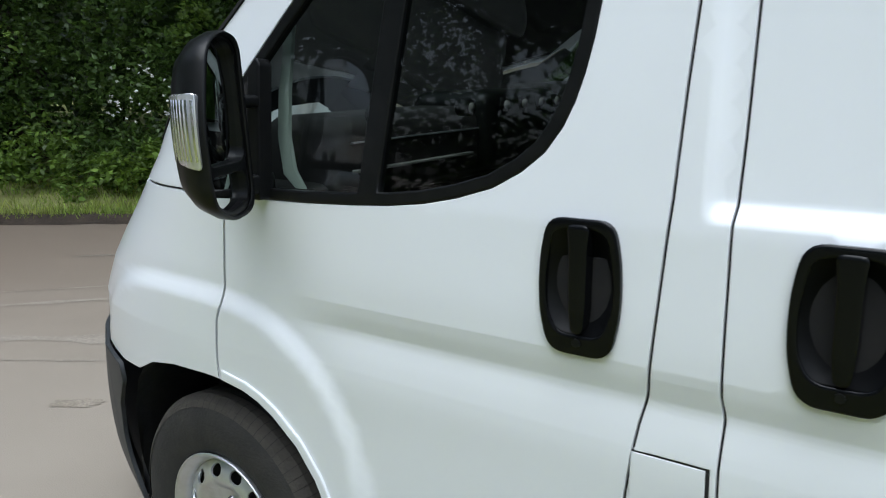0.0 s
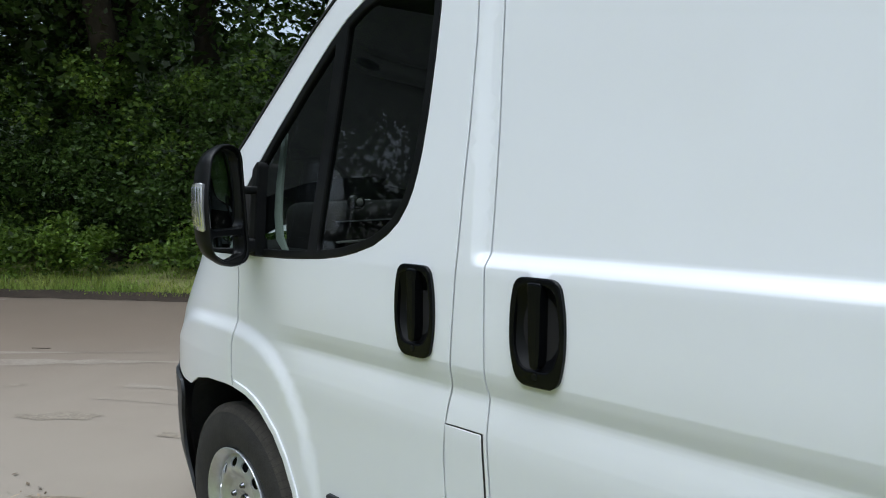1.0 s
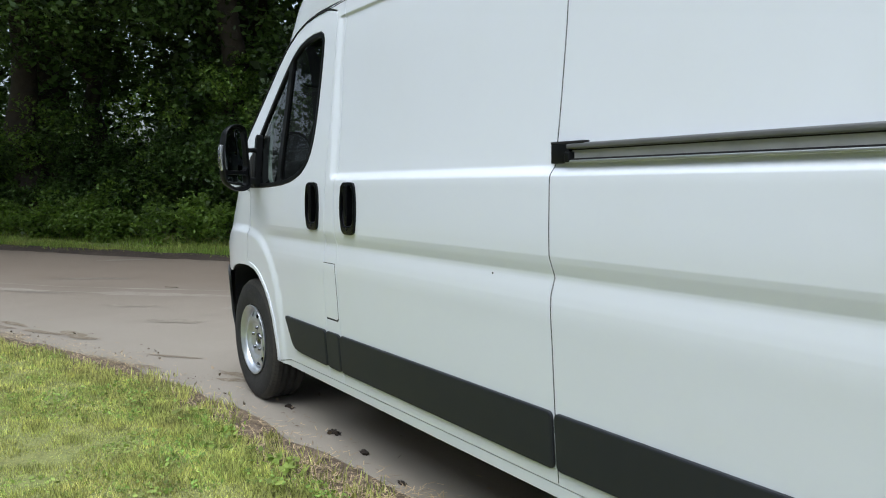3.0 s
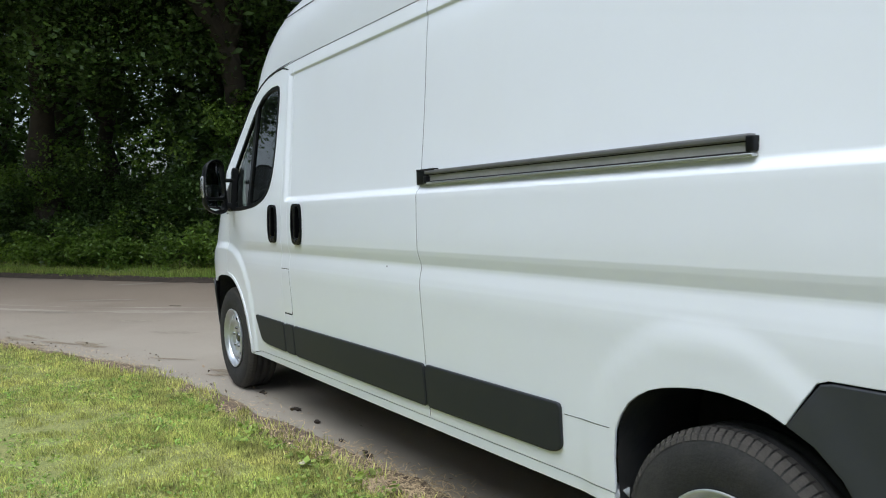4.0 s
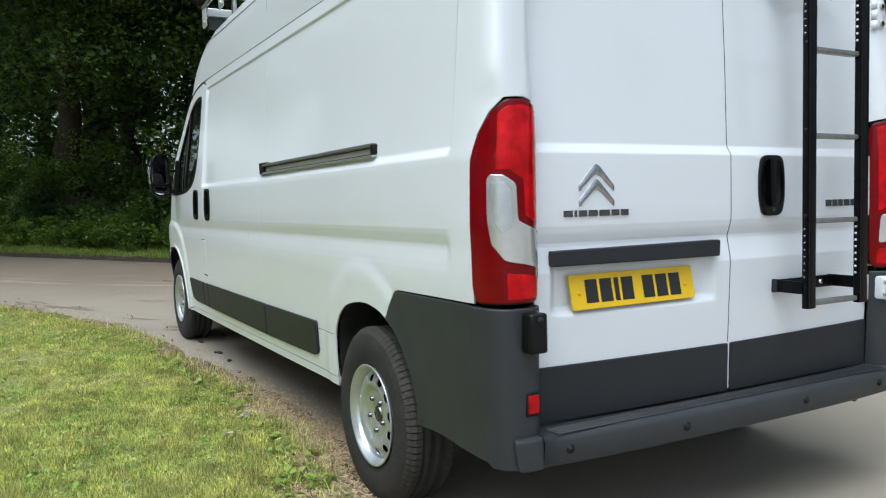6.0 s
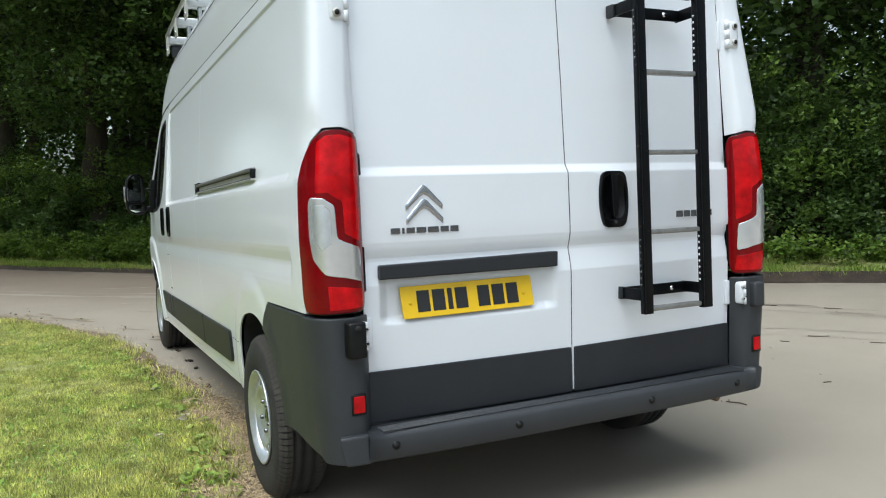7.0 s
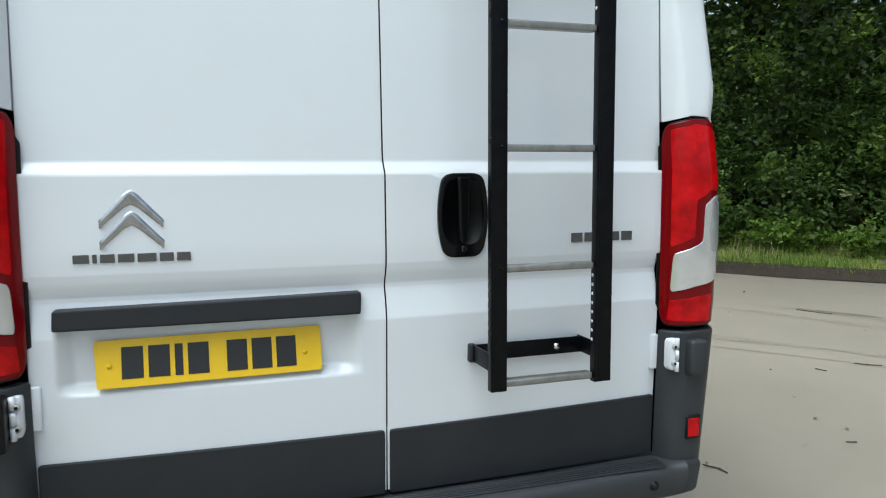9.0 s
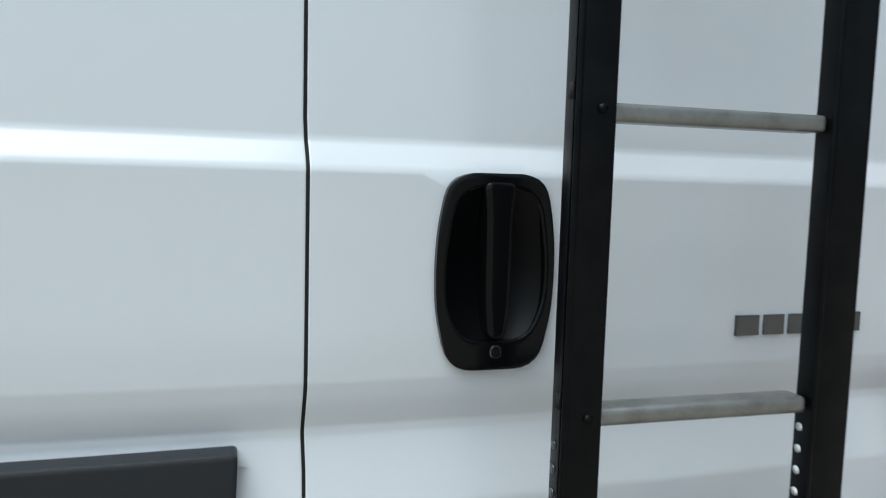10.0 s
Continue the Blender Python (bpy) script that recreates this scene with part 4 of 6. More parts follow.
for k in range(9):
    t = k / 8
    for y in ys:
        x0, z0 = rear(y, 2.04)[0], 2.04
        yy = y * (1 - 0.13 * t ** 3)
        verts.append((x0 - 0.05 * t ** 2 - 0.012 * (y / 0.8) ** 2 * t, yy, z0 + (0.37 - 0.10 * abs(y / 0.8) ** 5) * t))
for r in range(8):
    for c in range(16):
        a = r * 17 + c
        faces.append((a, a + 1, a + 18, a + 17))
mesh_part("rear_roof_panel", verts, faces, PAINT, van)
for sgn in (-1, 1):
    panel("door_rebate", [(sgn * 0.800, 1.41), (sgn * 0.830, 1.41), (sgn * 0.830, 1.99), (sgn * 0.800, 1.99)], rear, PAINT, van, out=-0.012, depth=0.02, edge=0.001, step=0.1)
panel("inner_rear", [(-0.80, 0.45), (0.80, 0.45), (0.79, 2.0), (-0.79, 2.0)], rear, DARK, van, out=-0.045, step=0.2, edge=0.001, depth=0.05)

for right in (False, True):
    side_lamp = [(0.225, 0.832), (0.222, 1.08), (0.23, 1.248), (0.29, 1.314), (0.42, 1.374), (0.59, 1.412), (0.72, 1.416), (0.998, 1.398), (0.998, 0.832)]
    lamp = panel("tail_lamp", rounded(side_lamp, 0.06, 5), corner, REDDARK, van, out=0.006, depth=0.03, edge=0.005, step=0.025, fine=0.02, mirror=right, label="red tail lamp with a clear reversing lens")
    panel("brake_lens", rounded([(0.52, 1.215), (0.52, 1.375), (0.62, 1.395), (0.72, 1.400), (0.94, 1.386), (0.94, 1.055), (0.76, 1.085), (0.745, 1.185), (0.66, 1.215)], 0.012, 3), corner, RED, lamp, out=0.0078, depth=0.004, edge=0.003, step=0.025, fine=0.02, mirror=right, label="bright red brake lens")
    panel("fog_lens", rounded([(0.61, 0.842), (0.61, 0.922), (0.94, 0.905), (0.95, 0.845)], 0.01, 3), corner, RED, lamp, out=0.0078, depth=0.004, edge=0.003, step=0.025, fine=0.02, mirror=right, label="bright red fog lens")
    rev = panel("reversing_lens", rounded([(0.425, 1.190), (0.46, 1.203), (0.60, 1.200), (0.70, 1.178), (0.71, 1.065), (0.92, 1.038), (0.935, 0.928), (0.59, 0.958), (0.46, 1.005), (0.425, 1.08)], 0.02, 4), corner, CLEAR, lamp, out=0.0105, depth=0.007, edge=0.003, step=0.025, fine=0.02, mirror=right, label="clear silver reversing lens")
    panel("reflector_bowl", rounded([(0.475, 1.075), (0.475, 1.178), (0.60, 1.180), (0.665, 1.160), (0.672, 1.055), (0.58, 1.035)], 0.012, 3), corner, SILVER, rev, out=0.0112, depth=0.003, edge=0.002, step=0.03, fine=0.02, mirror=right, label="grey reflector behind the clear lens")
    panel("lamp_surround", inset(dense(rounded(side_lamp, 0.06, 5), 0.03), -0.0035), corner, BLACK, lamp, out=0.0005, depth=0.012, edge=0.001, step=0.05, mirror=right, label="black rubber lamp gasket")
    # grey bumper: side piece and corner piece
    panel("bumper_side", [(4.205, 0.708), (4.283, 0.812), (4.31, 0.818), (4.80, 0.820), (4.80, 0.72), (4.812, 0.52), (4.835, 0.40), (4.84, 0.345), (4.55, 0.365), (4.40, 0.36), (4.41, 0.43), (4.385, 0.53), (4.33, 0.62), (4.27, 0.675)],
          lambda x, z: (x, -(side_width(min(x, 4.64), z) - 0.25 * max(0, x - 4.70) ** 1.7), z), GREY, van, out=0.006, depth=0.025, edge=0.005, mirror=right, label="dark grey plastic bumper side")
    cor = panel("bumper_corner", [(0.19, 0.818), (0.99, 0.815), (0.99, 0.44), (0.99, 0.335), (0.33, 0.338), (0.285, 0.352), (0.275, 0.40), (0.222, 0.52), (0.20, 0.66)], corner, GREY, van, out=0.012, depth=0.03, edge=0.006, mirror=right, step=0.05, label="dark grey plastic bumper corner")
    panel("bumper_cap", rounded([(0.58, 0.434), (0.99, 0.436), (0.99, 0.334), (0.61, 0.340)], 0.02, 3), corner, GREY, cor, out=0.028 if right else 0.040, depth=0.06, edge=0.010, mirror=right, step=0.04)
    sgn = 1 if right else -1
    red = ry = 0.904 if right else 0.866
    block("reflector", (4.885, sgn * (ry + 0.019), 0.504), (corner(0.72, 0.53)[0] + 0.0190, sgn * (ry - 0.020), 0.560), RED, cor, 0.004, label="square red reflector")
    block("reflector_frame", (4.88, sgn * (ry + 0.025), 0.496), (corner(0.72, 0.53)[0] + 0.0170, sgn * (ry - 0.026), 0.568), BLACK, cor, 0.006)
    if right:
        block("corner_boss", (4.88, 0.868, 0.690), (4.968, 0.925, 0.795), GREY, cor, 0.012)
    else:
        sock = block("towing_socket", (4.87, -0.906, 0.688), (4.986, -0.846, 0.805), BLACK, cor, 0.010, label="black plastic towing socket")
        tube("socket_hole", [(4.980, -0.875, 0.785), (4.993, -0.875, 0.785)], 0.010, DARK, sock)
    # hinges
    for z0, z1 in ((1.765, 1.885), (0.700, 0.802)):
        owner = dr if right else dl
        low = z0 < 1
        y0, y1 = sorted((sgn * (0.790 if low else 0.808), sgn * (0.816 if low else 0.830)))
        x = rear(0.80, (z0 + z1) / 2)[0]
        hin = block("hinge", (x - 0.004, y0, z0), (x + 0.011, y1, z1), PAINT, owner, 0.005)
        y0, y1 = sorted((sgn * (0.820 if low else 0.834), sgn * (0.848 if low else 0.888)))
        lift = 0.066 if low else 0.046
        block("hinge_leaf", (x - 0.01, y0, z0 + 0.004), (x + lift, y1, z1 - 0.004), PAINT, hin, 0.012)
        for k in range(3):
            h = (z1 - z0) / 3
            tube("hinge_knuckle", [(x + lift - (0 if low else 0.01), sgn * (0.838 if low else 0.832), z0 + k * h + 0.003), (x + lift - (0 if low else 0.01), sgn * (0.838 if low else 0.832), z0 + (k + 1) * h - 0.003)], 0.007 if low else 0.011, PAINT, hin)
        for zz in (z0 + 0.027, z1 - 0.027):
            tube("hinge_bolt", [(x + lift - 0.003, sgn * (0.830 if low else 0.864), zz), (x + lift + 0.005, sgn * (0.830 if low else 0.864), zz)], 0.008 if low else 0.015, TRACK, hin)
            tube("bolt_socket", [(x + lift + 0.004, sgn * (0.830 if low else 0.864), zz), (x + lift + 0.0062, sgn * (0.830 if low else 0.864), zz)], 0.004 if low else 0.009, DARK, hin)

# grey skirts on the doors
for d, loop in ((dl, [(-0.806, 0.446), (-0.007, 0.446), (-0.007, 0.615), (-0.806, 0.618)]), (dr, [(0.806, 0.446), (0.007, 0.446), (0.007, 0.615), (0.806, 0.622)])):
    panel("door_skirt", rounded(loop, 0.008, 3), rear, SKIRT, d, out=0.010, depth=0.014, edge=0.004, step=0.08, label="dark grey plastic door skirt")

# step bumper with ribs and sensors
def step_profile(y):
    c = 0.030 * (abs(y) / 0.86) ** 3
    return [(4.86, 0.436), (4.905 - c, 0.440), (4.972 - c, 0.436), (4.985 - c, 0.428), (4.990 - c, 0.415), (4.984 - c, 0.352), (4.972 - c, 0.340), (4.94 - c, 0.334), (4.80, 0.334)]


verts, faces = [], []
ys = np.linspace(-0.845, 0.875, 25)
for y in ys:
    verts += [(x, y, z) for x, z in step_profile(y)]
m = 9
for r in range(24):
    for c in range(m - 1):
        a = r * m + c
        faces.append((a, a + 1, a + m + 1, a + m))
faces += [tuple(range(m)), tuple(range(24 * m, 25 * m))[::-1]]
block("bumper_filler", (4.70, -0.81, 0.40), (4.872, 0.81, 0.449), DARK, van, 0.004)
step = mesh_part("step_bumper", verts, faces, GREY, van, "dark grey plastic rear step bumper with ribbed top")
for k in range(5):
    block("step_rib", (4.908 + k * 0.0125, -0.80, 0.436), (4.913 + k * 0.0125, 0.80, 0.4425), GREY, step, 0.002, 1)
for y in (-0.757, -0.300, 0.291, 0.753):
    x = 4.987 - 0.03 * (abs(y) / 0.86) ** 3
    sn = tube("parking_sensor", [(x - 0.01, y, 0.389), (x + 0.004, y, 0.389)], 0.014, BLACK, step, 16)
    tube("sensor_face", [(x, y, 0.389), (x + 0.006, y, 0.389)], 0.009, DARK, sn, 16)

# handle, plate, light bar and badges on the doors
handle(dr, rear, 0.2020, 1.161, 0.137, 0.213, BADGE)
panel("number_plate_light", rounded([(-0.757, 0.972), (-0.760, 0.925), (-0.070, 0.925), (-0.068, 0.980)], 0.006, 3), lambda y, z: (4.900 - 0.022 * (y / 0.8) ** 2, y, z), SKIRT, dl, out=0.022, depth=0.05, edge=0.006, step=0.06, label="dark grey plastic plate light bar")
plate_f = lambda y, z: (4.872 + (0.89 - z) * 0.2 - 0.012 * (y / 0.8) ** 2, y, z)
plate = panel("number_plate", rounded([(-0.676, 0.784), (-0.164, 0.788), (-0.164, 0.896), (-0.680, 0.892)], 0.008, 3), plate_f, YELLOW, dl, out=0.004, depth=0.008, edge=0.001, step=0.05, label="yellow number plate with black bars")
u = -0.622
for w in (0.047, 0.047, 0.018, 0.047, -0.03, 0.047, 0.047, 0.047):
    if w > 0:
        panel("character_bar", [(u, 0.803), (u + w, 0.803), (u + w, 0.875), (u, 0.875)], plate_f, INK, plate, out=0.0055, depth=0.002, edge=0.0003, step=0.05)
        u += w + 0.011
    else:
        u += 0.03
for y in (-0.648, -0.205):
    tube("plate_screw", [(plate_f(y, 0.835)[0] + 0.003, y, 0.835), (plate_f(y, 0.835)[0] + 0.008, y, 0.835)], 0.006, YELLOW, plate)


def badge_bars(name, parent, y0, widths, z, h, gap=0.006):
    y = y0
    for w in widths:
        panel(name, [(y, z), (y + w, z), (y + w, z + h), (y, z + h)], rear, BADGE, parent, out=0.004, depth=0.005, edge=0.0012, step=0.05, label="raised chrome bar")
        y += w + gap


for dz in (0.0, -0.047):
    panel("chevron_badge", [(-0.655, 1.168 + dz), (-0.600, 1.228 + dz), (-0.587, 1.236 + dz), (-0.574, 1.228 + dz), (-0.518, 1.168 + dz), (-0.520, 1.150 + dz), (-0.572, 1.196 + dz), (-0.587, 1.203 + dz), (-0.602, 1.196 + dz), (-0.654, 1.150 + dz)],
          rear, CHEVRON, dl, out=0.008, depth=0.01, edge=0.0085, step=0.05, fine=0.01, label="chrome chevron badge")
badge_bars("badge_bar", dl, -0.711, (0.033, 0.009, 0.030, 0.034, 0.040, 0.030, 0.030), 1.074, 0.019, 0.007)
badge_bars("badge_bar", dr, 0.520, (0.034, 0.030, 0.028, 0.036, 0.034), 1.080, 0.025, 0.008)

# rear ladder
lad = tagged(new("ladder"), "black steel ladder with bare metal rungs")
lad.parent = van
for y0, y1 in ((0.228, 0.270), (0.516, 0.564)):
    rl = block("ladder_rail", (5.012, y0, 0.728), (5.038, y0 + 0.006, 1.925), COATED, lad, 0.002)
    block("rail_face", (5.030, y0, 0.728), (5.037, y1, 1.925), COATED, rl, 0.002)
    block("rail_flange", (5.012, y1 - 0.006, 0.728), (5.036, y1, 1.925), COATED, rl, 0.002)
for y, mat in ((0.2278, BADGE), (0.5158, PAINT)):
    for z0, z1 in ((0.838, 1.006), (1.675, 1.845)):
        for k in range(8):
            z = z0 + (z1 - z0) * k / 7
            tube("rail_hole", [(5.021, y - 0.001, z), (5.021, y + 0.0006, z)], 0.0046, mat, lad, 10)
for z in (0.745, 1.033, 1.329, 1.625, 1.915):
    rg = block("rung", (5.000, 0.264, z - 0.009), (5.032, 0.514, z + 0.009), RUNG if z < 1.9 else COATED, lad, 0.006, 3)
for z in (1.033, 1.329, 1.625):
    block("rail_slot", (5.020, 0.2272, z + 0.01), (5.030, 0.2285, z + 0.026), DARK, lad, 0)
    tube("rail_rivet", [(5.036, 0.255, z + 0.002), (5.0395, 0.255, z + 0.002)], 0.005, COATED, lad, 8)
for z in (0.800, 1.872):
    br = block("bracket", (4.905, 0.222, z - 0.022), (4.911, 0.552, z + 0.022), COATED, lad, 0.002)
    block("bracket_arm", (4.888, 0.228, z - 0.022), (5.020, 0.235, z + 0.022), COATED, br, 0.002)
    block("bracket_arm", (4.888, 0.546, z - 0.022), (5.020, 0.552, z + 0.022), COATED, br, 0.002)
    block("bracket_foot", (4.872, 0.219, z - 0.024), (4.914, 0.236, z + 0.024), SKIRT, br, 0.004)
    tube("bracket_bolt", [(4.905, 0.47, z), (4.917, 0.47, z)], 0.009, CHROME, br)

# roof rack
rack = tagged(new("roof_rack"), "grey galvanised steel roof rack")
rack.parent = van
for x in (1.03, 1.52, 2.02, 2.52, 3.02, 3.52, 4.02):
    z = 2.488 + 0.035 * ss(0.9, 1.8, x)
    bar = block("cross_bar", (x - 0.045, -0.895, z), (x + 0.045, 0.895, z + 0.055), ALU, rack, 0.008)
    for sgn in (-1, 1):
        if x > 1.1:
            block("bar_foot", (x - 0.025, sgn * 0.80, 2.38), (x + 0.025, sgn * 0.825, z + 0.02), ALU, bar, 0.004)
        block("end_plate", (x - 0.055, sgn * 0.893, z - 0.075), (x + 0.055, sgn * 0.903, z + 0.058), TRACK, bar, 0.004, label="grey steel end plate")
        tube("end_bolt", [(x + 0.02, sgn * 0.900, z - 0.045), (x + 0.02, sgn * 0.910, z - 0.045)], 0.012, SILVER, bar)
# dark grey panel below the front cross bar
block("wind_deflector", (1.005, -0.87, 2.405), (1.020, 0.87, 2.492), GREY, rack, 0.004, label="dark grey panel under the front bar")
for sgn in (-1, 1):
    tube("side_bar", [(0.99, sgn * 0.897, 2.555), (1.6, sgn * 0.897, 2.585), (2.5, sgn * 0.897, 2.592), (4.06, sgn * 0.897, 2.592)], 0.014, ALU, rack)

# cab interior
dash = block("dashboard", (-0.35, -0.80, 0.85), (0.26, 0.80, 1.235), DARK, van, 0.06, 4, label="dark grey plastic dashboard")
block("dash_top", (0.02, -0.76, 1.18), (0.29, 0.76, 1.385), DARK, dash, 0.06, 4)
block("dash_console", (0.05, -0.20, 1.20), (0.33, 0.22, 1.425), BLACK, dash, 0.05, 4)
block("dash_binnacle", (0.10, 0.24, 1.24), (0.36, 0.62, 1.44), DARK, dash, 0.05, 3)
block("dash_trim", (0.286, -0.72, 1.322), (0.296, 0.16, 1.326), SILVER, dash, 0.001)
block("dash_shelf", (0.27, -0.72, 1.255), (0.305, -0.24, 1.262), TRACK, dash, 0.002)
for y in (-0.66, -0.30, -0.12, -0.02, 0.08, 0.18):
    tube("dash_vent", [(0.30, y, 1.385), (0.338, y, 1.385)], 0.022, BLACK, dash, 18)
    tube("vent_ring", [(0.335, y, 1.385), (0.341, y, 1.385)], 0.013, TRACK, dash, 18)
wheel_pts = [(0.52 + 0.09 * math.sin(a), 0.41 + 0.19 * math.cos(a), 1.22 + 0.165 * math.sin(a)) for a in np.linspace(0, 2 * math.pi, 25)]
sw = tube("steering_wheel", wheel_pts, 0.014, BLACK, van)
tube("steering_column", [(0.30, 0.41, 1.05), (0.50, 0.41, 1.14)], 0.03, BLACK, sw)
block("wheel_boss", (0.48, 0.33, 1.10), (0.54, 0.49, 1.19), BLACK, sw, 0.02)
for y in (-0.62, -0.22, 0.42):
    seat = block("seat", (0.56, y - 0.22, 0.72), (1.02, y + 0.22, 0.90), SEAT, van, 0.06, 4, label="dark grey cloth cab seat")
    block("backrest", (0.90, y - 0.21, 0.86), (1.06, y + 0.21, 1.42), SEAT, seat, 0.06, 4)
    block("headrest", (0.94, y - 0.12, 1.46), (1.04, y + 0.12, 1.66), SEAT, seat, 0.04, 4)

# ---- ground ----
rng = np.random.default_rng(4)


def near_noise(x, y, s, k=0):
    return noise.noise(Vector((x * s, y * s, 3.1 + k)))


LAWN = [(-5.2, -3.55), (-4.4, -3.12), (-3.4, -2.62), (-2.6, -2.22), (-2.0, -1.93), (-1.5, -1.74), (-0.9, -1.56), (-0.1, -1.39), (0.6, -1.28), (1.4, -1.18), (2.2, -1.06), (3.0, -1.02), (3.6, -1.06), (4.2, -1.20), (4.8, -1.45), (5.6, -1.9), (7.0, -2.7), (10.0, -4.2), (60.0, -40.0)]
lawn_x, lawn_y = [p[0] for p in LAWN], [p[1] for p in LAWN]


def lawn_edge(x):
    if x < lawn_x[0]:
        return lawn_y[0] + (x - lawn_x[0]) * 0.42
    return float(np.interp(x, lawn_x, lawn_y))


def bare(x):
    """How far the grass has worn back from the edge beside the rear wheel."""
    return (0.05 * ss(-0.6, 1.0, x) + 0.075 * ss(1.6, 3.2, x)) * (1 - ss(4.3, 5.2, x)) * (1 + 0.7 * near_noise(x, 11, 2.2))


def verge_edge(x):
    """The far edge of the road, as y over x."""
    return 6.15 + 0.76 * x + 0.012 * max(0.0, -x - 6) ** 2 + 0.28 * max(0.0, x + 0.2)


def bank(x):
    """The height of the worn soil bank at the edge of the road."""
    return 0.06 + 0.065 * ss(-5.0, 1.0, x)


ASPHALT = material("asphalt", (0.285, 0.253, 0.212), rough=0.85, spec=0.2, spot=0.6, spot_scale=0.55, spot_color=(0.22, 0.195, 0.162), bump=0.18, bump_scale=190, grain=0.12, grain_scale=230)
DIRT = material("dirt", (0.105, 0.076, 0.052), rough=0.95, spot=0.8, spot_scale=6, spot_color=(0.2, 0.15, 0.1), bump=0.6, bump_scale=40, grain=0.35, grain_scale=70)
SOIL = material("dark_soil", (0.030, 0.022, 0.016), rough=0.95, spot=0.8, spot_scale=5, spot_color=(0.055, 0.04, 0.028), bump=0.6, bump_scale=30, grain=0.3, grain_scale=50)
TURF = material("turf", (0.20, 0.215, 0.07), rough=0.95, spot=0.8, spot_scale=2.2, spot_color=(0.20, 0.19, 0.065), bump=0.5, bump_scale=60, grain=0.35, grain_scale=60)
GRASS = material("grass_blades", (0.44, 0.465, 0.17), rough=0.65, spec=0.3, spot=0.7, spot_scale=3.2, spot_color=(0.60, 0.54, 0.24), random_value=0.65, grain=0.40, grain_scale=8)
VERGE = material("verge_grass", (0.20, 0.29, 0.055), rough=0.75, spot=0.8, spot_scale=1.3, spot_color=(0.36, 0.34, 0.11), random_value=0.5)

for m_, share in ((GRASS, 0.4), (VERGE, 0.4)):
    leafy(m_, share, (1.25, 1.25, 0.8))


def muddied(m):
    """Brown mud film that traffic has carried from the verge over the far lane, ragged at its edge."""
    nt = m.node_tree
    b = nt.nodes["Principled BSDF"]
    tc = nt.nodes.new("ShaderNodeTexCoord")
    dot = nt.nodes.new("ShaderNodeVectorMath")
    dot.operation = "DOT_PRODUCT"
    dot.inputs[1].default_value = (-0.605, 0.796, 0)
    wave = nt.nodes.new("ShaderNodeTexNoise")
    wave.inputs["Scale"].default_value, wave.inputs["Detail"].default_value = 0.9, 7
    add = nt.nodes.new("ShaderNodeMath")
    add.operation = "MULTIPLY_ADD"
    add.inputs[1].default_value = 2.4
    rng_ = nt.nodes.new("ShaderNodeMapRange")
    rng_.inputs["From Min"].default_value, rng_.inputs["From Max"].default_value = 0.0, 4.2
    rng_.inputs["To Max"].default_value = 0.95
    mix = nt.nodes.new("ShaderNodeMix")
    mix.data_type = "RGBA"
    mix.inputs["B"].default_value = (0.145, 0.112, 0.084, 1)
    nt.links.new(tc.outputs["Object"], dot.inputs[0])
    nt.links.new(tc.outputs["Object"], wave.inputs["Vector"])
    nt.links.new(wave.outputs["Fac"], add.inputs[0])
    nt.links.new(dot.outputs["Value"], add.inputs[2])
    nt.links.new(add.outputs["Value"], rng_.inputs["Value"])
    # the film thins out where the road opens
    sep = nt.nodes.new("ShaderNodeSeparateXYZ")
    thin = nt.nodes.new("ShaderNodeMapRange")
    thin.inputs["From Min"].default_value, thin.inputs["From Max"].default_value = -5.0, 1.0
    thin.inputs["To Min"].default_value, thin.inputs["To Max"].default_value = 0.8, 0.1
    mul = nt.nodes.new("ShaderNodeMath")
    mul.operation = "MULTIPLY"
    nt.links.new(tc.outputs["Object"], sep.inputs[0])
    nt.links.new(sep.outputs["X"], thin.inputs["Value"])
    nt.links.new(rng_.outputs["Result"], mul.inputs[0])
    nt.links.new(thin.outputs["Result"], mul.inputs[1])
    nt.links.new(mul.outputs["Value"], mix.inputs["Factor"])
    nt.links.new(b.inputs["Base Color"].links[0].from_socket, mix.inputs["A"])
    nt.links.new(mix.outputs["Result"], b.inputs["Base Color"])


muddied(ASPHALT)

# one sheet of road to the horizon
bm = bmesh.new()
bmesh.ops.create_grid(bm, x_segments=40, y_segments=40, size=400)
road = tagged(part("ground", bm, ASPHALT), "pale brown worn asphalt road with damp patches", "road", kind="structure")


def strip(name, xs, inner, outer, n, height, mat, label, cat):
    verts, faces = [], []
    for x in xs:
        for k in range(n + 1):
            t = k / n
            y = inner(x) + (outer(x) - inner(x)) * t
            verts.append((x, y, height(x, y, t)))
    for i in range(len(xs) - 1):
        for k in range(n):
            a = i * (n + 1) + k
            faces.append((a, a + n + 1, a + n + 2, a + 1))
    ob = mesh_part(name, verts, faces, mat)
    if (ob.data.polygons[0].normal.z) < 0:
        ob.data.flip_normals()
    return tagged(ob, label, cat, kind="structure")


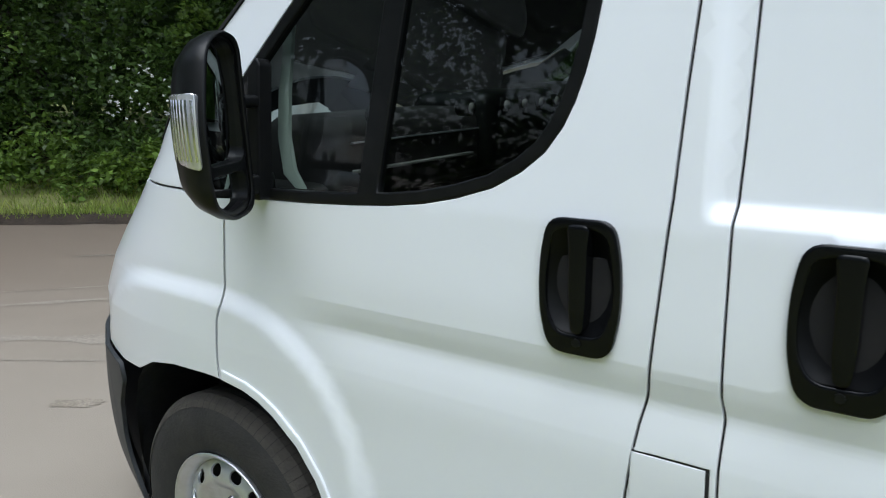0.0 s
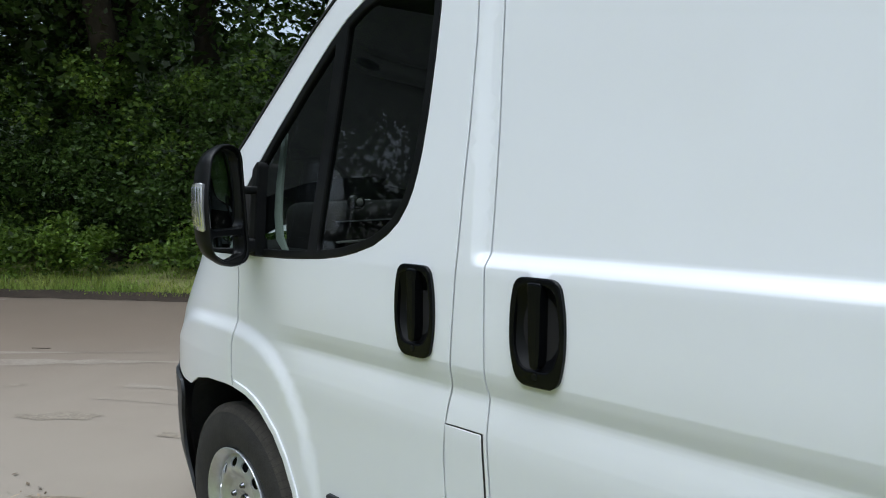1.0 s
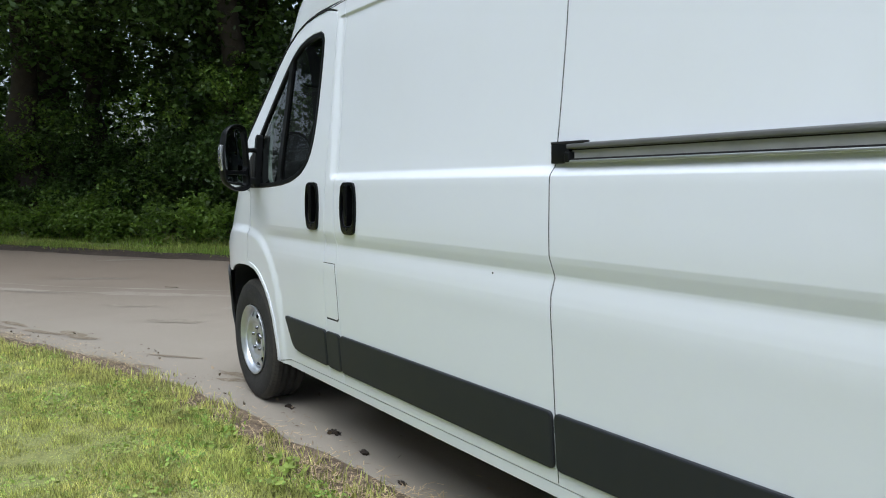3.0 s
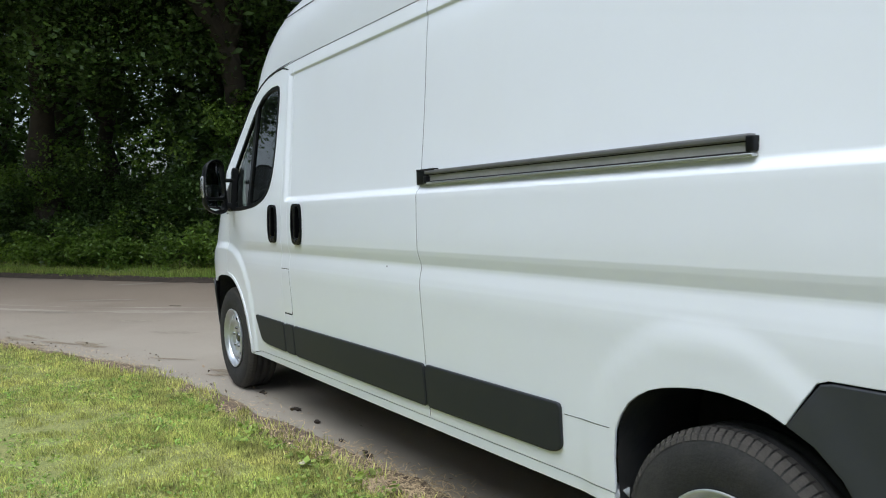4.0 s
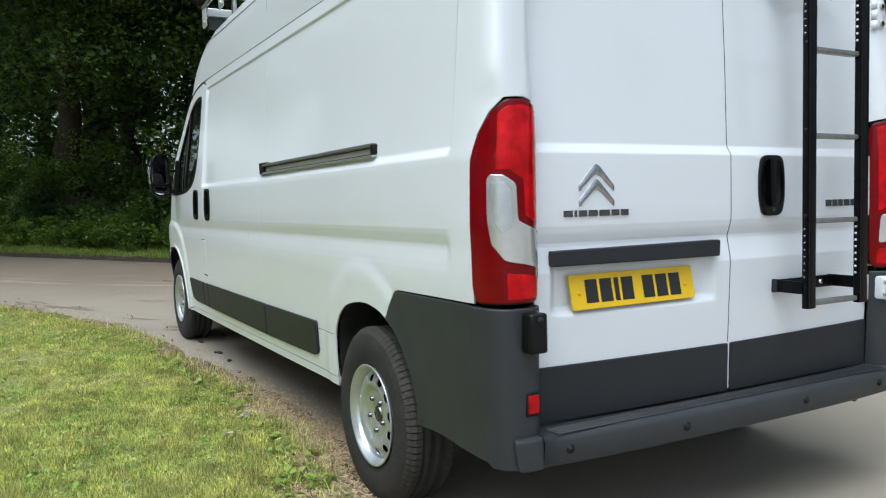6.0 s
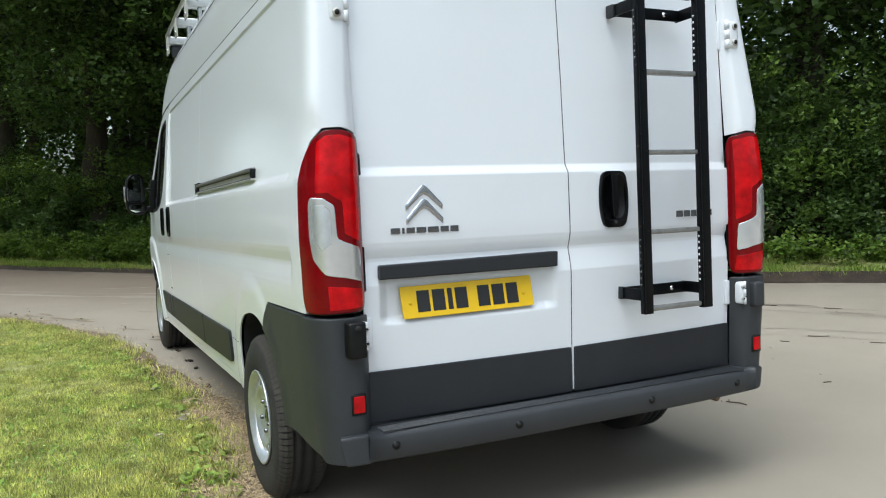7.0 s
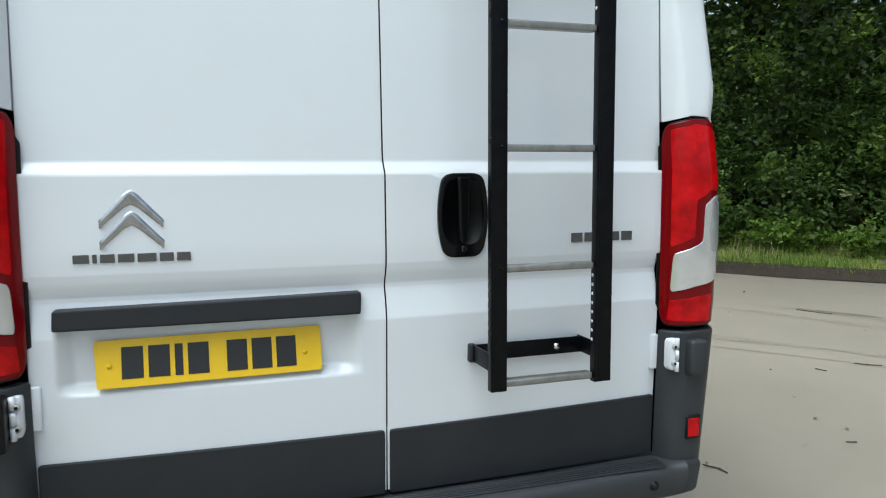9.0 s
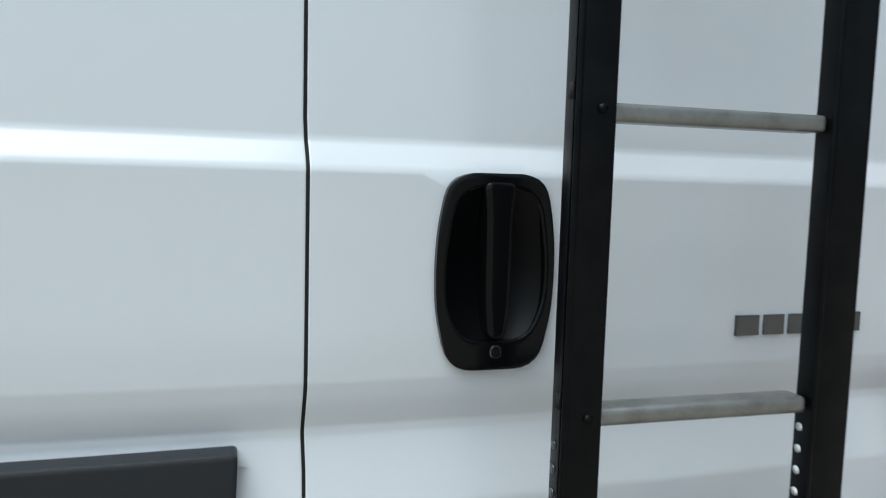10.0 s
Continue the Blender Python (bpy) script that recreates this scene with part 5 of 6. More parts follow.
xs = np.r_[np.arange(-30, 11, 0.12), np.arange(11, 60, 1.0)]
strip("lawn", xs, lambda x: lawn_edge(x) - bare(x) + 0.03 * near_noise(x, 0, 3.0), lambda x: lawn_edge(x) - 22, 80, lambda x, y, t: 0.004 + 0.03 * ss(0, 0.01, t) + 0.02 * near_noise(x, y, 0.6) * ss(0, 0.05, t), TURF, "mown green lawn beside the road", "lawn")
strip("dirt_edge", xs, lambda x: lawn_edge(x) + 0.20 + 0.09 * near_noise(x, 1, 2.3) + 0.04 * near_noise(x, 5, 9), lambda x: lawn_edge(x) - 0.55, 8, lambda x, y, t: 0.005 + 0.012 * ss(0, 0.4, t) + 0.006 * near_noise(x, y, 8), DIRT, "brown dirt and debris along the lawn", "dirt")
xv = np.arange(-46, 22, 0.2)
strip("verge_soil", xv, lambda x: verge_edge(x) + 0.10 * near_noise(x, 2, 0.9) + 0.05 * near_noise(x, 4, 4), lambda x: verge_edge(x) + 0.36, 5, lambda x, y, t: 0.004 + bank(x) * ss(0.05, 0.6, t) + 0.02 * near_noise(x, y, 4), SOIL, "dark bare soil edge of the road", "soil")
strip("verge", xv, lambda x: verge_edge(x) + 0.24 + 0.06 * near_noise(x, 3, 1.1), lambda x: verge_edge(x) + 24, 30, lambda x, y, t: bank(x) - 0.03 + 0.04 * ss(0, 0.02, t) + 0.5 * t + 0.05 * near_noise(x, y, 0.8), TURF, "grassy verge under the trees", "verge")


def blades(name, places, hmin, hmax, width, mat, label, cat):
    """Grass as single bent blades, one triangle pair each."""
    n = len(places)
    P = np.asarray(places, float)
    a = rng.uniform(0, 2 * np.pi, n)
    h = rng.uniform(hmin, hmax, n) * (1 if P.shape[1] < 4 else P[:, 3])
    lean = rng.uniform(0.1, 0.7, n) * h
    b = rng.uniform(0, 2 * np.pi, n)
    dx, dy = np.cos(a) * width / 2, np.sin(a) * width / 2
    top = P[:, :3] + np.c_[np.cos(b) * lean, np.sin(b) * lean, h]
    V = np.empty((n, 3, 3))
    V[:, 0] = P[:, :3] - np.c_[dx, dy, 0 * dx]
    V[:, 1] = P[:, :3] + np.c_[dx, dy, 0 * dx]
    V[:, 2] = top
    F = np.arange(n * 3).reshape(n, 3)
    me = bpy.data.meshes.new(name)
    me.vertices.add(n * 3)
    me.vertices.foreach_set("co", V.ravel())
    me.loops.add(n * 3)
    me.loops.foreach_set("vertex_index", F.ravel())
    me.polygons.add(n)
    me.polygons.foreach_set("loop_start", np.arange(0, n * 3, 3))
    me.update(calc_edges=True)
    me.materials.append(mat)
    return tagged(new(name, me), label, cat, kind="stuff")


def scatter_lawn(n, x0, x1, depth, bias):
    xs = x0 + (x1 - x0) * (0.5 + 0.5 * np.sin(np.pi * (rng.uniform(0, 1, n) - 0.5)) * 0.5 + 0.5 * (rng.uniform(0, 1, n) - 0.5))
    d = depth * rng.uniform(0, 1, n) ** bias
    edge = np.array([lawn_edge(x) - bare(x) + 0.09 * near_noise(x, 21, 2.2) + 0.06 * near_noise(x, 22, 6.5) for x in xs]) + 0.035 * rng.standard_normal(n)
    ys = edge - d
    tall = np.array([1.1 + 0.9 * near_noise(x, y, 6.5, 2) + 0.4 * near_noise(x, y, 1.6, 6) for x, y in zip(xs, ys)])
    return np.c_[xs, ys, np.full(n, 0.022), np.clip(tall, 0.8, 1.9)]


blades("grass", np.r_[scatter_lawn(230000, -2.4, 4.6, 2.7, 1.0), scatter_lawn(95000, -6.5, -1.6, 4.0, 1.0), scatter_lawn(40000, 1.5, 6.0, 1.2, 1.0)], 0.017, 0.036, 0.008, GRASS, "short mown lawn grass, bright green with dry tips", "grass")
P = scatter_lawn(48000, -2.5, 5.0, 2.8, 1.0)
P = P[:, :3]
P[:, 2] = rng.uniform(0.03, 0.055, len(P))
keep = np.array([near_noise(x, y, 1.7, 5) + 0.5 * near_noise(x, y, 5.0, 8) > -0.12 for x, y, z in P])
CLOVER_AT = P[keep]
# stray tufts on the worn strip
xc = np.r_[rng.uniform(-1.0, 4.3, 70), rng.normal(3.3, 0.4, 30)]
yc = np.array([lawn_edge(x) - bare(x) for x in xc]) + rng.uniform(-0.02, 0.17, 100)
k = np.repeat(np.arange(100), 45)
spread = rng.uniform(0.02, 0.06, 100)[k]
blades("grass_tufts", np.c_[xc[k] + spread * rng.standard_normal(4500) * 1.3, yc[k] + spread * rng.standard_normal(4500), np.full(4500, 0.012), np.full(4500, 1.0)], 0.02, 0.06, 0.007, GRASS, "stray tufts of grass on the worn dirt edge", "grass")
n = 80000
xs_ = rng.uniform(-34, 14, n)
d = rng.uniform(0, 1, n) ** 1.5 * 2.2
blades("verge_grass", np.c_[xs_, [verge_edge(x) + 0.27 for x in xs_] + d, [bank(x) for x in xs_] + 0.02 * d - 0.005, [max(0.35, 0.9 + 1.2 * near_noise(x, e, 1.5, 4)) for x, e in zip(xs_, d)]], 0.03, 0.13, 0.014, VERGE, "long uncut grass on the verge", "grass")

n = 2600
xs_ = rng.uniform(-14, 14, n)
d = rng.uniform(0.14, 0.32, n)
blades("bank_grass", np.c_[xs_, [verge_edge(x) for x in xs_] + d, [bank(x) for x in xs_] * np.clip(d / 0.25, 0, 1), np.full(n, 1.0)], 0.03, 0.10, 0.012, VERGE, "tufts of grass hanging over the soil bank", "grass")

# ---- trees and hedge ----
LEAF = material("leaves", (0.082, 0.138, 0.034), rough=0.45, random_value=0.65, spot=0.8, spot_scale=0.7, spot_color=(0.042, 0.072, 0.018))
LEAF2 = material("bright_leaves", (0.145, 0.225, 0.040), rough=0.5, random_value=0.5, spot=0.7, spot_scale=1.2, spot_color=(0.05, 0.09, 0.02))
leafy(LEAF, 0.38, (1.3, 1.35, 0.7))
leafy(LEAF2, 0.38, (1.3, 1.35, 0.7))
BARK = material("bark", (0.06, 0.048, 0.036), rough=0.95, spot=0.8, spot_scale=4, spot_color=(0.03, 0.03, 0.02), bump=0.9, bump_scale=14)


def leaf_mesh(name, centers, size, mat, droop=1.2):
    """Pointed leaves folded along the middle, at the centres with random turns."""
    n = len(centers)
    C = np.asarray(centers, float)
    u = rng.standard_normal((n, 3)) * (1, 1, 0.6)
    u /= np.linalg.norm(u, axis=1)[:, None]
    w = rng.standard_normal((n, 3)) + (0, 0, droop)
    v = np.cross(u, w)
    v /= np.linalg.norm(v, axis=1)[:, None]
    s = size * rng.uniform(0.45, 1.35, n)[:, None]
    V = np.empty((n, 4, 3))
    V[:, 0], V[:, 1], V[:, 2], V[:, 3] = C - u * s * 0.55, C + v * s * 0.36 - u * s * 0.1, C + u * s * 0.65, C - v * s * 0.36 - u * s * 0.1
    me = bpy.data.meshes.new(name)
    me.vertices.add(n * 4)
    me.vertices.foreach_set("co", V.ravel())
    me.loops.add(n * 4)
    me.loops.foreach_set("vertex_index", np.arange(n * 4))
    me.polygons.add(n)
    me.polygons.foreach_set("loop_start", np.arange(0, n * 4, 4))
    me.update(calc_edges=True)
    me.materials.append(mat)
    return me


def clumps(centers, radii, per):
    """Leaf places on the uneven shells of leafy clumps."""
    C = np.asarray(centers, float)
    R = np.asarray(radii, float)[:len(C)]
    n = len(C) * per
    d = rng.standard_normal((n, 3))
    d /= np.linalg.norm(d, axis=1)[:, None]
    r = rng.uniform(0.35, 1.0, n) ** 0.5 * (1 + 0.18 * rng.standard_normal(n))
    k = np.repeat(np.arange(len(C)), per)
    return C[k] + d * (r * R[k])[:, None] * (1, 1, 0.8)


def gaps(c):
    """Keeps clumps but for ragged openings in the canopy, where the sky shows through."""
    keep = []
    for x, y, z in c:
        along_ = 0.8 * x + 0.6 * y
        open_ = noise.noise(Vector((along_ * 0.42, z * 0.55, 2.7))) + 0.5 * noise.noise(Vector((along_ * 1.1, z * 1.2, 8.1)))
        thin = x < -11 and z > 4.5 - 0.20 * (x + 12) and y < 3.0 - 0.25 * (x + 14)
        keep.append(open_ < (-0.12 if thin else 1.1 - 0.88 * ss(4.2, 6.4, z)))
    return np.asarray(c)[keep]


def limb(bm, p, d, r, length, depth, tips):
    """A tapered, bending limb that forks."""
    sides, rings, segs = 10, [], 6
    for k in range(segs + 1):
        t = k / segs
        rr = r * (1 - 0.45 * t) * (1 + (0.5 * (1 - t * 5) if depth == 3 and t < 0.2 else 0))
        q = p + d * length * t + Vector((random.uniform(-1, 1), random.uniform(-1, 1), 0)) * 0.03 * length * (k > 0)
        a = d.orthogonal().normalized()
        b = d.cross(a)
        rings.append([bm.verts.new(q + (a * math.cos(2 * math.pi * j / sides) + b * math.sin(2 * math.pi * j / sides)) * rr * random.uniform(0.92, 1.08)) for j in range(sides)])
        end = q
        if t > 0.45 and depth <= 1:
            tips.append(q.copy())
    for m0, m1 in zip(rings, rings[1:]):
        for j in range(sides):
            bm.faces.new((m0[j], m0[(j + 1) % sides], m1[(j + 1) % sides], m1[j]))
    if depth == 0:
        tips.append(end)
        return
    for _ in range(3 if depth > 1 else 4):
        nd = (d + Vector((random.uniform(-1, 1), random.uniform(-1, 1), random.uniform(-0.35, 0.5))) * 0.8).normalized()
        limb(bm, end, nd, r * 0.52, length * random.uniform(0.55, 0.8), depth - 1, tips)


def tree(height, girth, seed, leaves):
    random.seed(seed)
    root = new("tree")
    bm = bmesh.new()
    tips = []
    limb(bm, Vector((0, 0, -0.2)), Vector((random.uniform(-0.06, 0.06), random.uniform(-0.06, 0.06), 1)).normalized(), girth, height * 0.36, 3, tips)
    part("trunk", bm, BARK, root)
    tips = np.array([tuple(t) for t in tips])
    pick = tips[rng.integers(0, len(tips), leaves // 90)] + rng.standard_normal((leaves // 90, 3)) * (0.5, 0.5, 0.45) - (0, 0, 0.25)
    c = clumps(pick, rng.uniform(0.35, 0.8, len(pick)), 90)
    ob = new("crown", leaf_mesh("crown", c, 0.17, LEAF))
    ob.parent = root
    return root


TREES = [tree(12, 0.36, 3, 13000), tree(9, 0.28, 8, 12000), tree(12, 0.34, 15, 13000)]
for i, t in enumerate(TREES):
    tagged(t, ("large mature tree with a thick dark trunk and full crown", "slender woodland tree with a leafy crown", "tall woodland tree with spreading limbs")[i], "tree", "woodland trees")
TREES[0].matrix_world = pose(-10.1, 2.25, 0.2, 0, 0, 10)
TREES[1].matrix_world = pose(-14.4, 0.6, 0.2, 0, 0, 70)
TREES[2].matrix_world = pose(-10.5, 3.75, 0.2, 0, 0, 120)
random.seed(5)
for k in range(26):
    x = -30 + k * 1.75 + random.uniform(-0.5, 0.5)
    y = verge_edge(x) + (3.2, 5.5, 8.5)[k % 3] + random.uniform(-0.6, 0.6)
    if math.hypot(x + 10.1, y - 2.25) < 2.2 or math.hypot(x + 10.5, y - 3.75) < 1.5:
        continue
    copy_thing(TREES[(k * 7 + k // 3) % 3], pose(x, y, 0.25, 0, 0, random.uniform(0, 360)))


def along(n, x0=-34, x1=14):
    xs = rng.uniform(x0, x1, n)
    return xs, np.array([verge_edge(x) for x in xs])


CLOVER = leafy(material("clover", (0.22, 0.34, 0.07), rough=0.7, random_value=0.5, spot=0.8, spot_scale=3.0, spot_color=(0.36, 0.38, 0.11)), 0.35, (1.2, 1.2, 0.8))
tagged(new("clover", leaf_mesh("clover", CLOVER_AT, 0.018, CLOVER, droop=2.2)), "small clover leaves mixed into the lawn", "clover", kind="stuff")

# hedge: rounded leafy clumps of ivy and shrub rising from the verge
n = 2200
xs_, yv = along(n, -26, 12)
z = rng.uniform(0, 1, n)
top = np.array([2.3 + 1.0 * near_noise(x, 7, 0.35) + 0.5 * near_noise(x, 9, 1.3) for x in xs_])
swell = np.array([near_noise(x, h * t * 1.3 + 20, 0.75) + 0.5 * near_noise(x, h * t * 2 + 40, 1.9) for x, h, t in zip(xs_, z, top)])
c = np.c_[xs_, yv + 2.1 + z * z * 1.1 - 0.95 * swell + rng.uniform(0, 0.35, n), 0.2 + z * top]
tagged(new("hedge", leaf_mesh("hedge", clumps(c, rng.uniform(0.16, 0.40, n), 160), 0.064, LEAF)), "dense dark green hedge of ivy and shrubs under the trees", "hedge", kind="stuff")
n = 620
xs_, yv = along(n)
tall = np.array([0.42 + 0.45 * near_noise(x, 31, 0.8) + 0.2 * near_noise(x, 33, 2.5) for x in xs_])
c = np.c_[xs_, yv + 0.95 + rng.uniform(0, 0.9, n), 0.22 + rng.uniform(0, 1, n) * np.clip(tall, 0.1, 1.0)]
tagged(new("nettles", leaf_mesh("nettles", clumps(c, rng.uniform(0.10, 0.28, n), 130), 0.066, LEAF2, droop=2.0)), "bright green nettles and weeds at the hedge foot", "weeds", kind="stuff")
n = 3800
xs_, yv = along(n, -40, 24)
xs_[2500:] = rng.uniform(-5, 26, 1300)
yv = np.array([verge_edge(x) for x in xs_])
dep = np.r_[rng.uniform(3.2, 15, 2500), rng.uniform(7, 17, 1300)]
c = np.c_[xs_, yv + dep, 0.3 + rng.uniform(0, 1, n) * (4.5 + 0.55 * dep)]
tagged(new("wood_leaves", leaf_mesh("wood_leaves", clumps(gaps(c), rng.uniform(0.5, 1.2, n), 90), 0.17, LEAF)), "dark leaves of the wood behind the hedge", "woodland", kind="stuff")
n = 950
xs_, yv = along(n, -8, 22)
c = np.c_[xs_, yv + rng.uniform(3.2, 5.6, n), rng.uniform(0.8, 7.0, n)]
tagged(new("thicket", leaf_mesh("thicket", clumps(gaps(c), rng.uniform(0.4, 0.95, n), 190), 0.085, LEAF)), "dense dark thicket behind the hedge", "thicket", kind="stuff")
n = 150
zz = rng.uniform(0.2, 3.4, n)
aa = rng.uniform(0, 2 * np.pi, n)
c = np.c_[-10.1 + 0.36 * np.cos(aa), 2.25 + 0.36 * np.sin(aa), zz]
tagged(new("ivy", leaf_mesh("ivy", clumps(c, rng.uniform(0.10, 0.28, n) * (1.3 - 0.2 * zz), 70), 0.08, LEAF2)), "green ivy climbing the lower trunk of a tree", "ivy", kind="stuff")
# extra clumps in the brighter leaf colour stand in for lit parts of the hedge
n = 260
xs_, yv = along(n)
c = np.c_[xs_, yv + 1.75 + rng.uniform(0, 0.8, n), rng.uniform(0.7, 2.9, n)]
tagged(new("shrubs", leaf_mesh("shrubs", clumps(c, rng.uniform(0.16, 0.42, n), 130), 0.065, LEAF2)), "leaf clumps on the hedge in a brighter colour that stands for light on them", "shrubs", kind="stuff")
# white flower heads in the hedge foot
pts = np.c_[rng.uniform(-6.7, -6.0, 42), np.zeros(42), rng.uniform(0.85, 1.5, 42)]
pts[:, 1] = [verge_edge(x) + 1.75 for x in pts[:, 0]]
PETAL = material("white_petals", (0.7, 0.7, 0.66), rough=0.8, random_value=0.1)
tagged(new("white_flowers", leaf_mesh("white_flowers", clumps(pts, np.full(42, 0.018), 7), 0.026, PETAL)), "small white flower heads in the hedge", "flowers", kind="stuff")

# boughs that hang over the verge and the road
n = 760
xs_, yv = along(n, -26, 15)
over = rng.uniform(-3.5, 3.2, n)
c = np.c_[xs_, yv + over, 4.6 + 0.5 * np.abs(over) + rng.uniform(0, 3.5, n)]
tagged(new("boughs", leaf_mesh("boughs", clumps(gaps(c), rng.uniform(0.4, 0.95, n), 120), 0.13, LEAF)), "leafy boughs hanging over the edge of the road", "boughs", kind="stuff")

n = 240
c = np.c_[rng.uniform(-14, -8.5, n), rng.uniform(-4.0, 3.2, n), rng.uniform(3.4, 6.6, n)]
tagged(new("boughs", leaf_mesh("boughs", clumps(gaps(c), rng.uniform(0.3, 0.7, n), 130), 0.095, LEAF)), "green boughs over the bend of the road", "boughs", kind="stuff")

# dark sheet coloured as woodland shade closes off the view low down, ragged along its top
WOOD_SHADE = material("painted_wood_shade", (0.012, 0.020, 0.007), rough=0.9, spot=0.9, spot_scale=0.9, spot_color=(0.035, 0.058, 0.018), grain=0.6, grain_scale=5, bump=0.8, bump_scale=3)
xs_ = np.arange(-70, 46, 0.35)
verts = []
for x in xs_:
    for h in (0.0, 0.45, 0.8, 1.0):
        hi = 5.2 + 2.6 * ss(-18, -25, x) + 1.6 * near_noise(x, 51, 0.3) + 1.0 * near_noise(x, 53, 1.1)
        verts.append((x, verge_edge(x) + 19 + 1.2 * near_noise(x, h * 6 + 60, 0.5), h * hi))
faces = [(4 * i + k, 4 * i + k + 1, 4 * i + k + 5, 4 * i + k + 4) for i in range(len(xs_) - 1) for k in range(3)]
tagged(mesh_part("backdrop", verts, faces, WOOD_SHADE), "dark sheet coloured as the shade of the wood, far behind the hedge", "woodland", kind="structure")

# trees on the far side of the lawn and behind the road
for k in range(12):
    a = radians(-165 + k * 23.0)
    r = random.uniform(17, 21)
    x, y = 3 + r * math.cos(a), -3 + r * math.sin(a)
    if y > verge_edge(x) - 3 or abs(a) < radians(32):
        continue
    copy_thing(TREES[k % 3], pose(x, y, 0, 0, 0, random.uniform(0, 360)))

# belt of trees beyond the lawn
for k in range(11):
    x = -23 + k * 2.9 + random.uniform(-0.7, 0.7)
    copy_thing(TREES[(k * 2) % 3], pose(x, -13.5 + random.uniform(-1.2, 1.2), 0, 0, 0, random.uniform(0, 360)))
n = 620
c = np.c_[rng.uniform(-30, 12, n), -13.0 + rng.uniform(-1.0, 1.0, n), rng.uniform(0.2, 7.0, n)]
tagged(new("far_hedge", leaf_mesh("far_hedge", clumps(c, rng.uniform(0.5, 1.1, n), 90), 0.2, LEAF)), "dark hedge of shrubs beyond the lawn", "hedge", kind="stuff")

# ---- litter on the road and along the lawn ----
STRAW = material("straw", (0.36, 0.275, 0.165), rough=0.9, random_value=0.6)
STRAW_LEAF = material("withered_leaf", (0.33, 0.30, 0.21), rough=0.8, random_value=0.3)
LITTER = material("leaf_litter", (0.20, 0.155, 0.105), rough=0.9, random_value=0.6)
n = 24000
xs_ = np.r_[rng.uniform(-5.5, 5.0, 9000), rng.normal(3.2, 0.75, 15000)]
off = 0.03 + 0.13 * rng.standard_normal(n) - np.array([bare(x) for x in xs_]) * rng.uniform(0, 1, n)
off += 0.10 * np.array([near_noise(x, 17, 2.0) for x in xs_])
P = np.c_[xs_, [lawn_edge(x) for x in xs_] + off, np.full(n, 0.022)]
a = rng.uniform(0, 2 * np.pi, n)
ln = rng.uniform(0.015, 0.05, n)
top = P + np.c_[np.cos(a) * ln, np.sin(a) * ln, rng.uniform(-0.004, 0.010, n)]
wd = np.c_[-np.sin(a), np.cos(a), 0 * a] * 0.002
V = np.stack([P - wd, P + wd, top + wd, top - wd], 1).reshape(-1, 3)
tagged(mesh_part("straw_litter", V.tolist(), np.arange(n * 4).reshape(n, 4).tolist(), STRAW, smooth=False), "dry straw and grass clippings on the dirt edge", "straw", kind="stuff")
n = 260
xs_ = np.r_[rng.uniform(-6, 4.5, 140), rng.uniform(-9, 6, 120)]
ys_ = np.r_[[lawn_edge(x) + 0.22 + 0.30 * abs(rng.standard_normal()) for x in xs_[:140]], rng.uniform(1.4, 5.5, 120)]
tagged(new("leaf_litter", leaf_mesh("leaf_litter", np.c_[xs_, ys_, np.full(n, 0.010)], 0.026, LITTER, droop=12)), "scattered dead leaves and twigs on the road", "leaves", kind="stuff")

# dried mud patches and stains on the road
STAIN = material("dried_mud", (0.205, 0.175, 0.138), rough=0.95, spot=0.9, spot_scale=12, spot_color=(0.26, 0.228, 0.19), bump=0.3, bump_scale=60, grain=0.2, grain_scale=90)
DAMP = material("damp_tar", (0.155, 0.13, 0.105), rough=0.7, spot=0.9, spot_scale=9, spot_color=(0.22, 0.19, 0.16), bump=0.2, bump_scale=90)


def patch(x, y, length, width, turn, mat, label, k):
    n, c, s_ = 40, math.cos(radians(turn)), math.sin(radians(turn))
    verts = [(x, y, 0.006)]
    for i in range(n):
        a = 2 * math.pi * i / n
        r = 1 + 0.45 * noise.noise(Vector((math.cos(a) * 1.7, math.sin(a) * 1.7, k * 3.3))) + 0.25 * noise.noise(Vector((math.cos(a) * 5, math.sin(a) * 5, k * 1.3)))
        u, v = math.cos(a) * length / 2 * r, math.sin(a) * width / 2 * r
        verts.append((x + u * c - v * s_, y + u * s_ + v * c, 0.0035))
    faces = [(0, 1 + i, 1 + (i + 1) % n) for i in range(n)]
    return tagged(mesh_part("stain", verts, faces, mat), label, "stain", "road stains", kind="structure")


for k, (x, y, ln, wd, turn, mat) in enumerate(((-2.55, -0.75, 0.55, 0.14, 45, STAIN), (-1.75, -0.40, 0.26, 0.09, 35, STAIN), (-3.6, -0.9, 0.5, 0.10, 50, STAIN),
                                               (-7.8, -0.15, 0.85, 0.16, 72, DAMP), (-5.9, -0.9, 0.9, 0.10, 55, DAMP), (-4.3, 1.27, 0.40, 0.06, 48, DAMP), (-5.0, -1.55, 0.5, 0.08, 50, DAMP),
                                               (1.55, 4.95, 0.75, 0.06, 32, DAMP), (2.35, 4.98, 0.42, 0.10, 30, DAMP), (2.9, 5.2, 0.8, 0.05, 34, DAMP))):
    patch(x, y, ln, wd, turn, mat, "dried brown mud patch on the road" if mat is STAIN else "dark damp stain on the road", k)

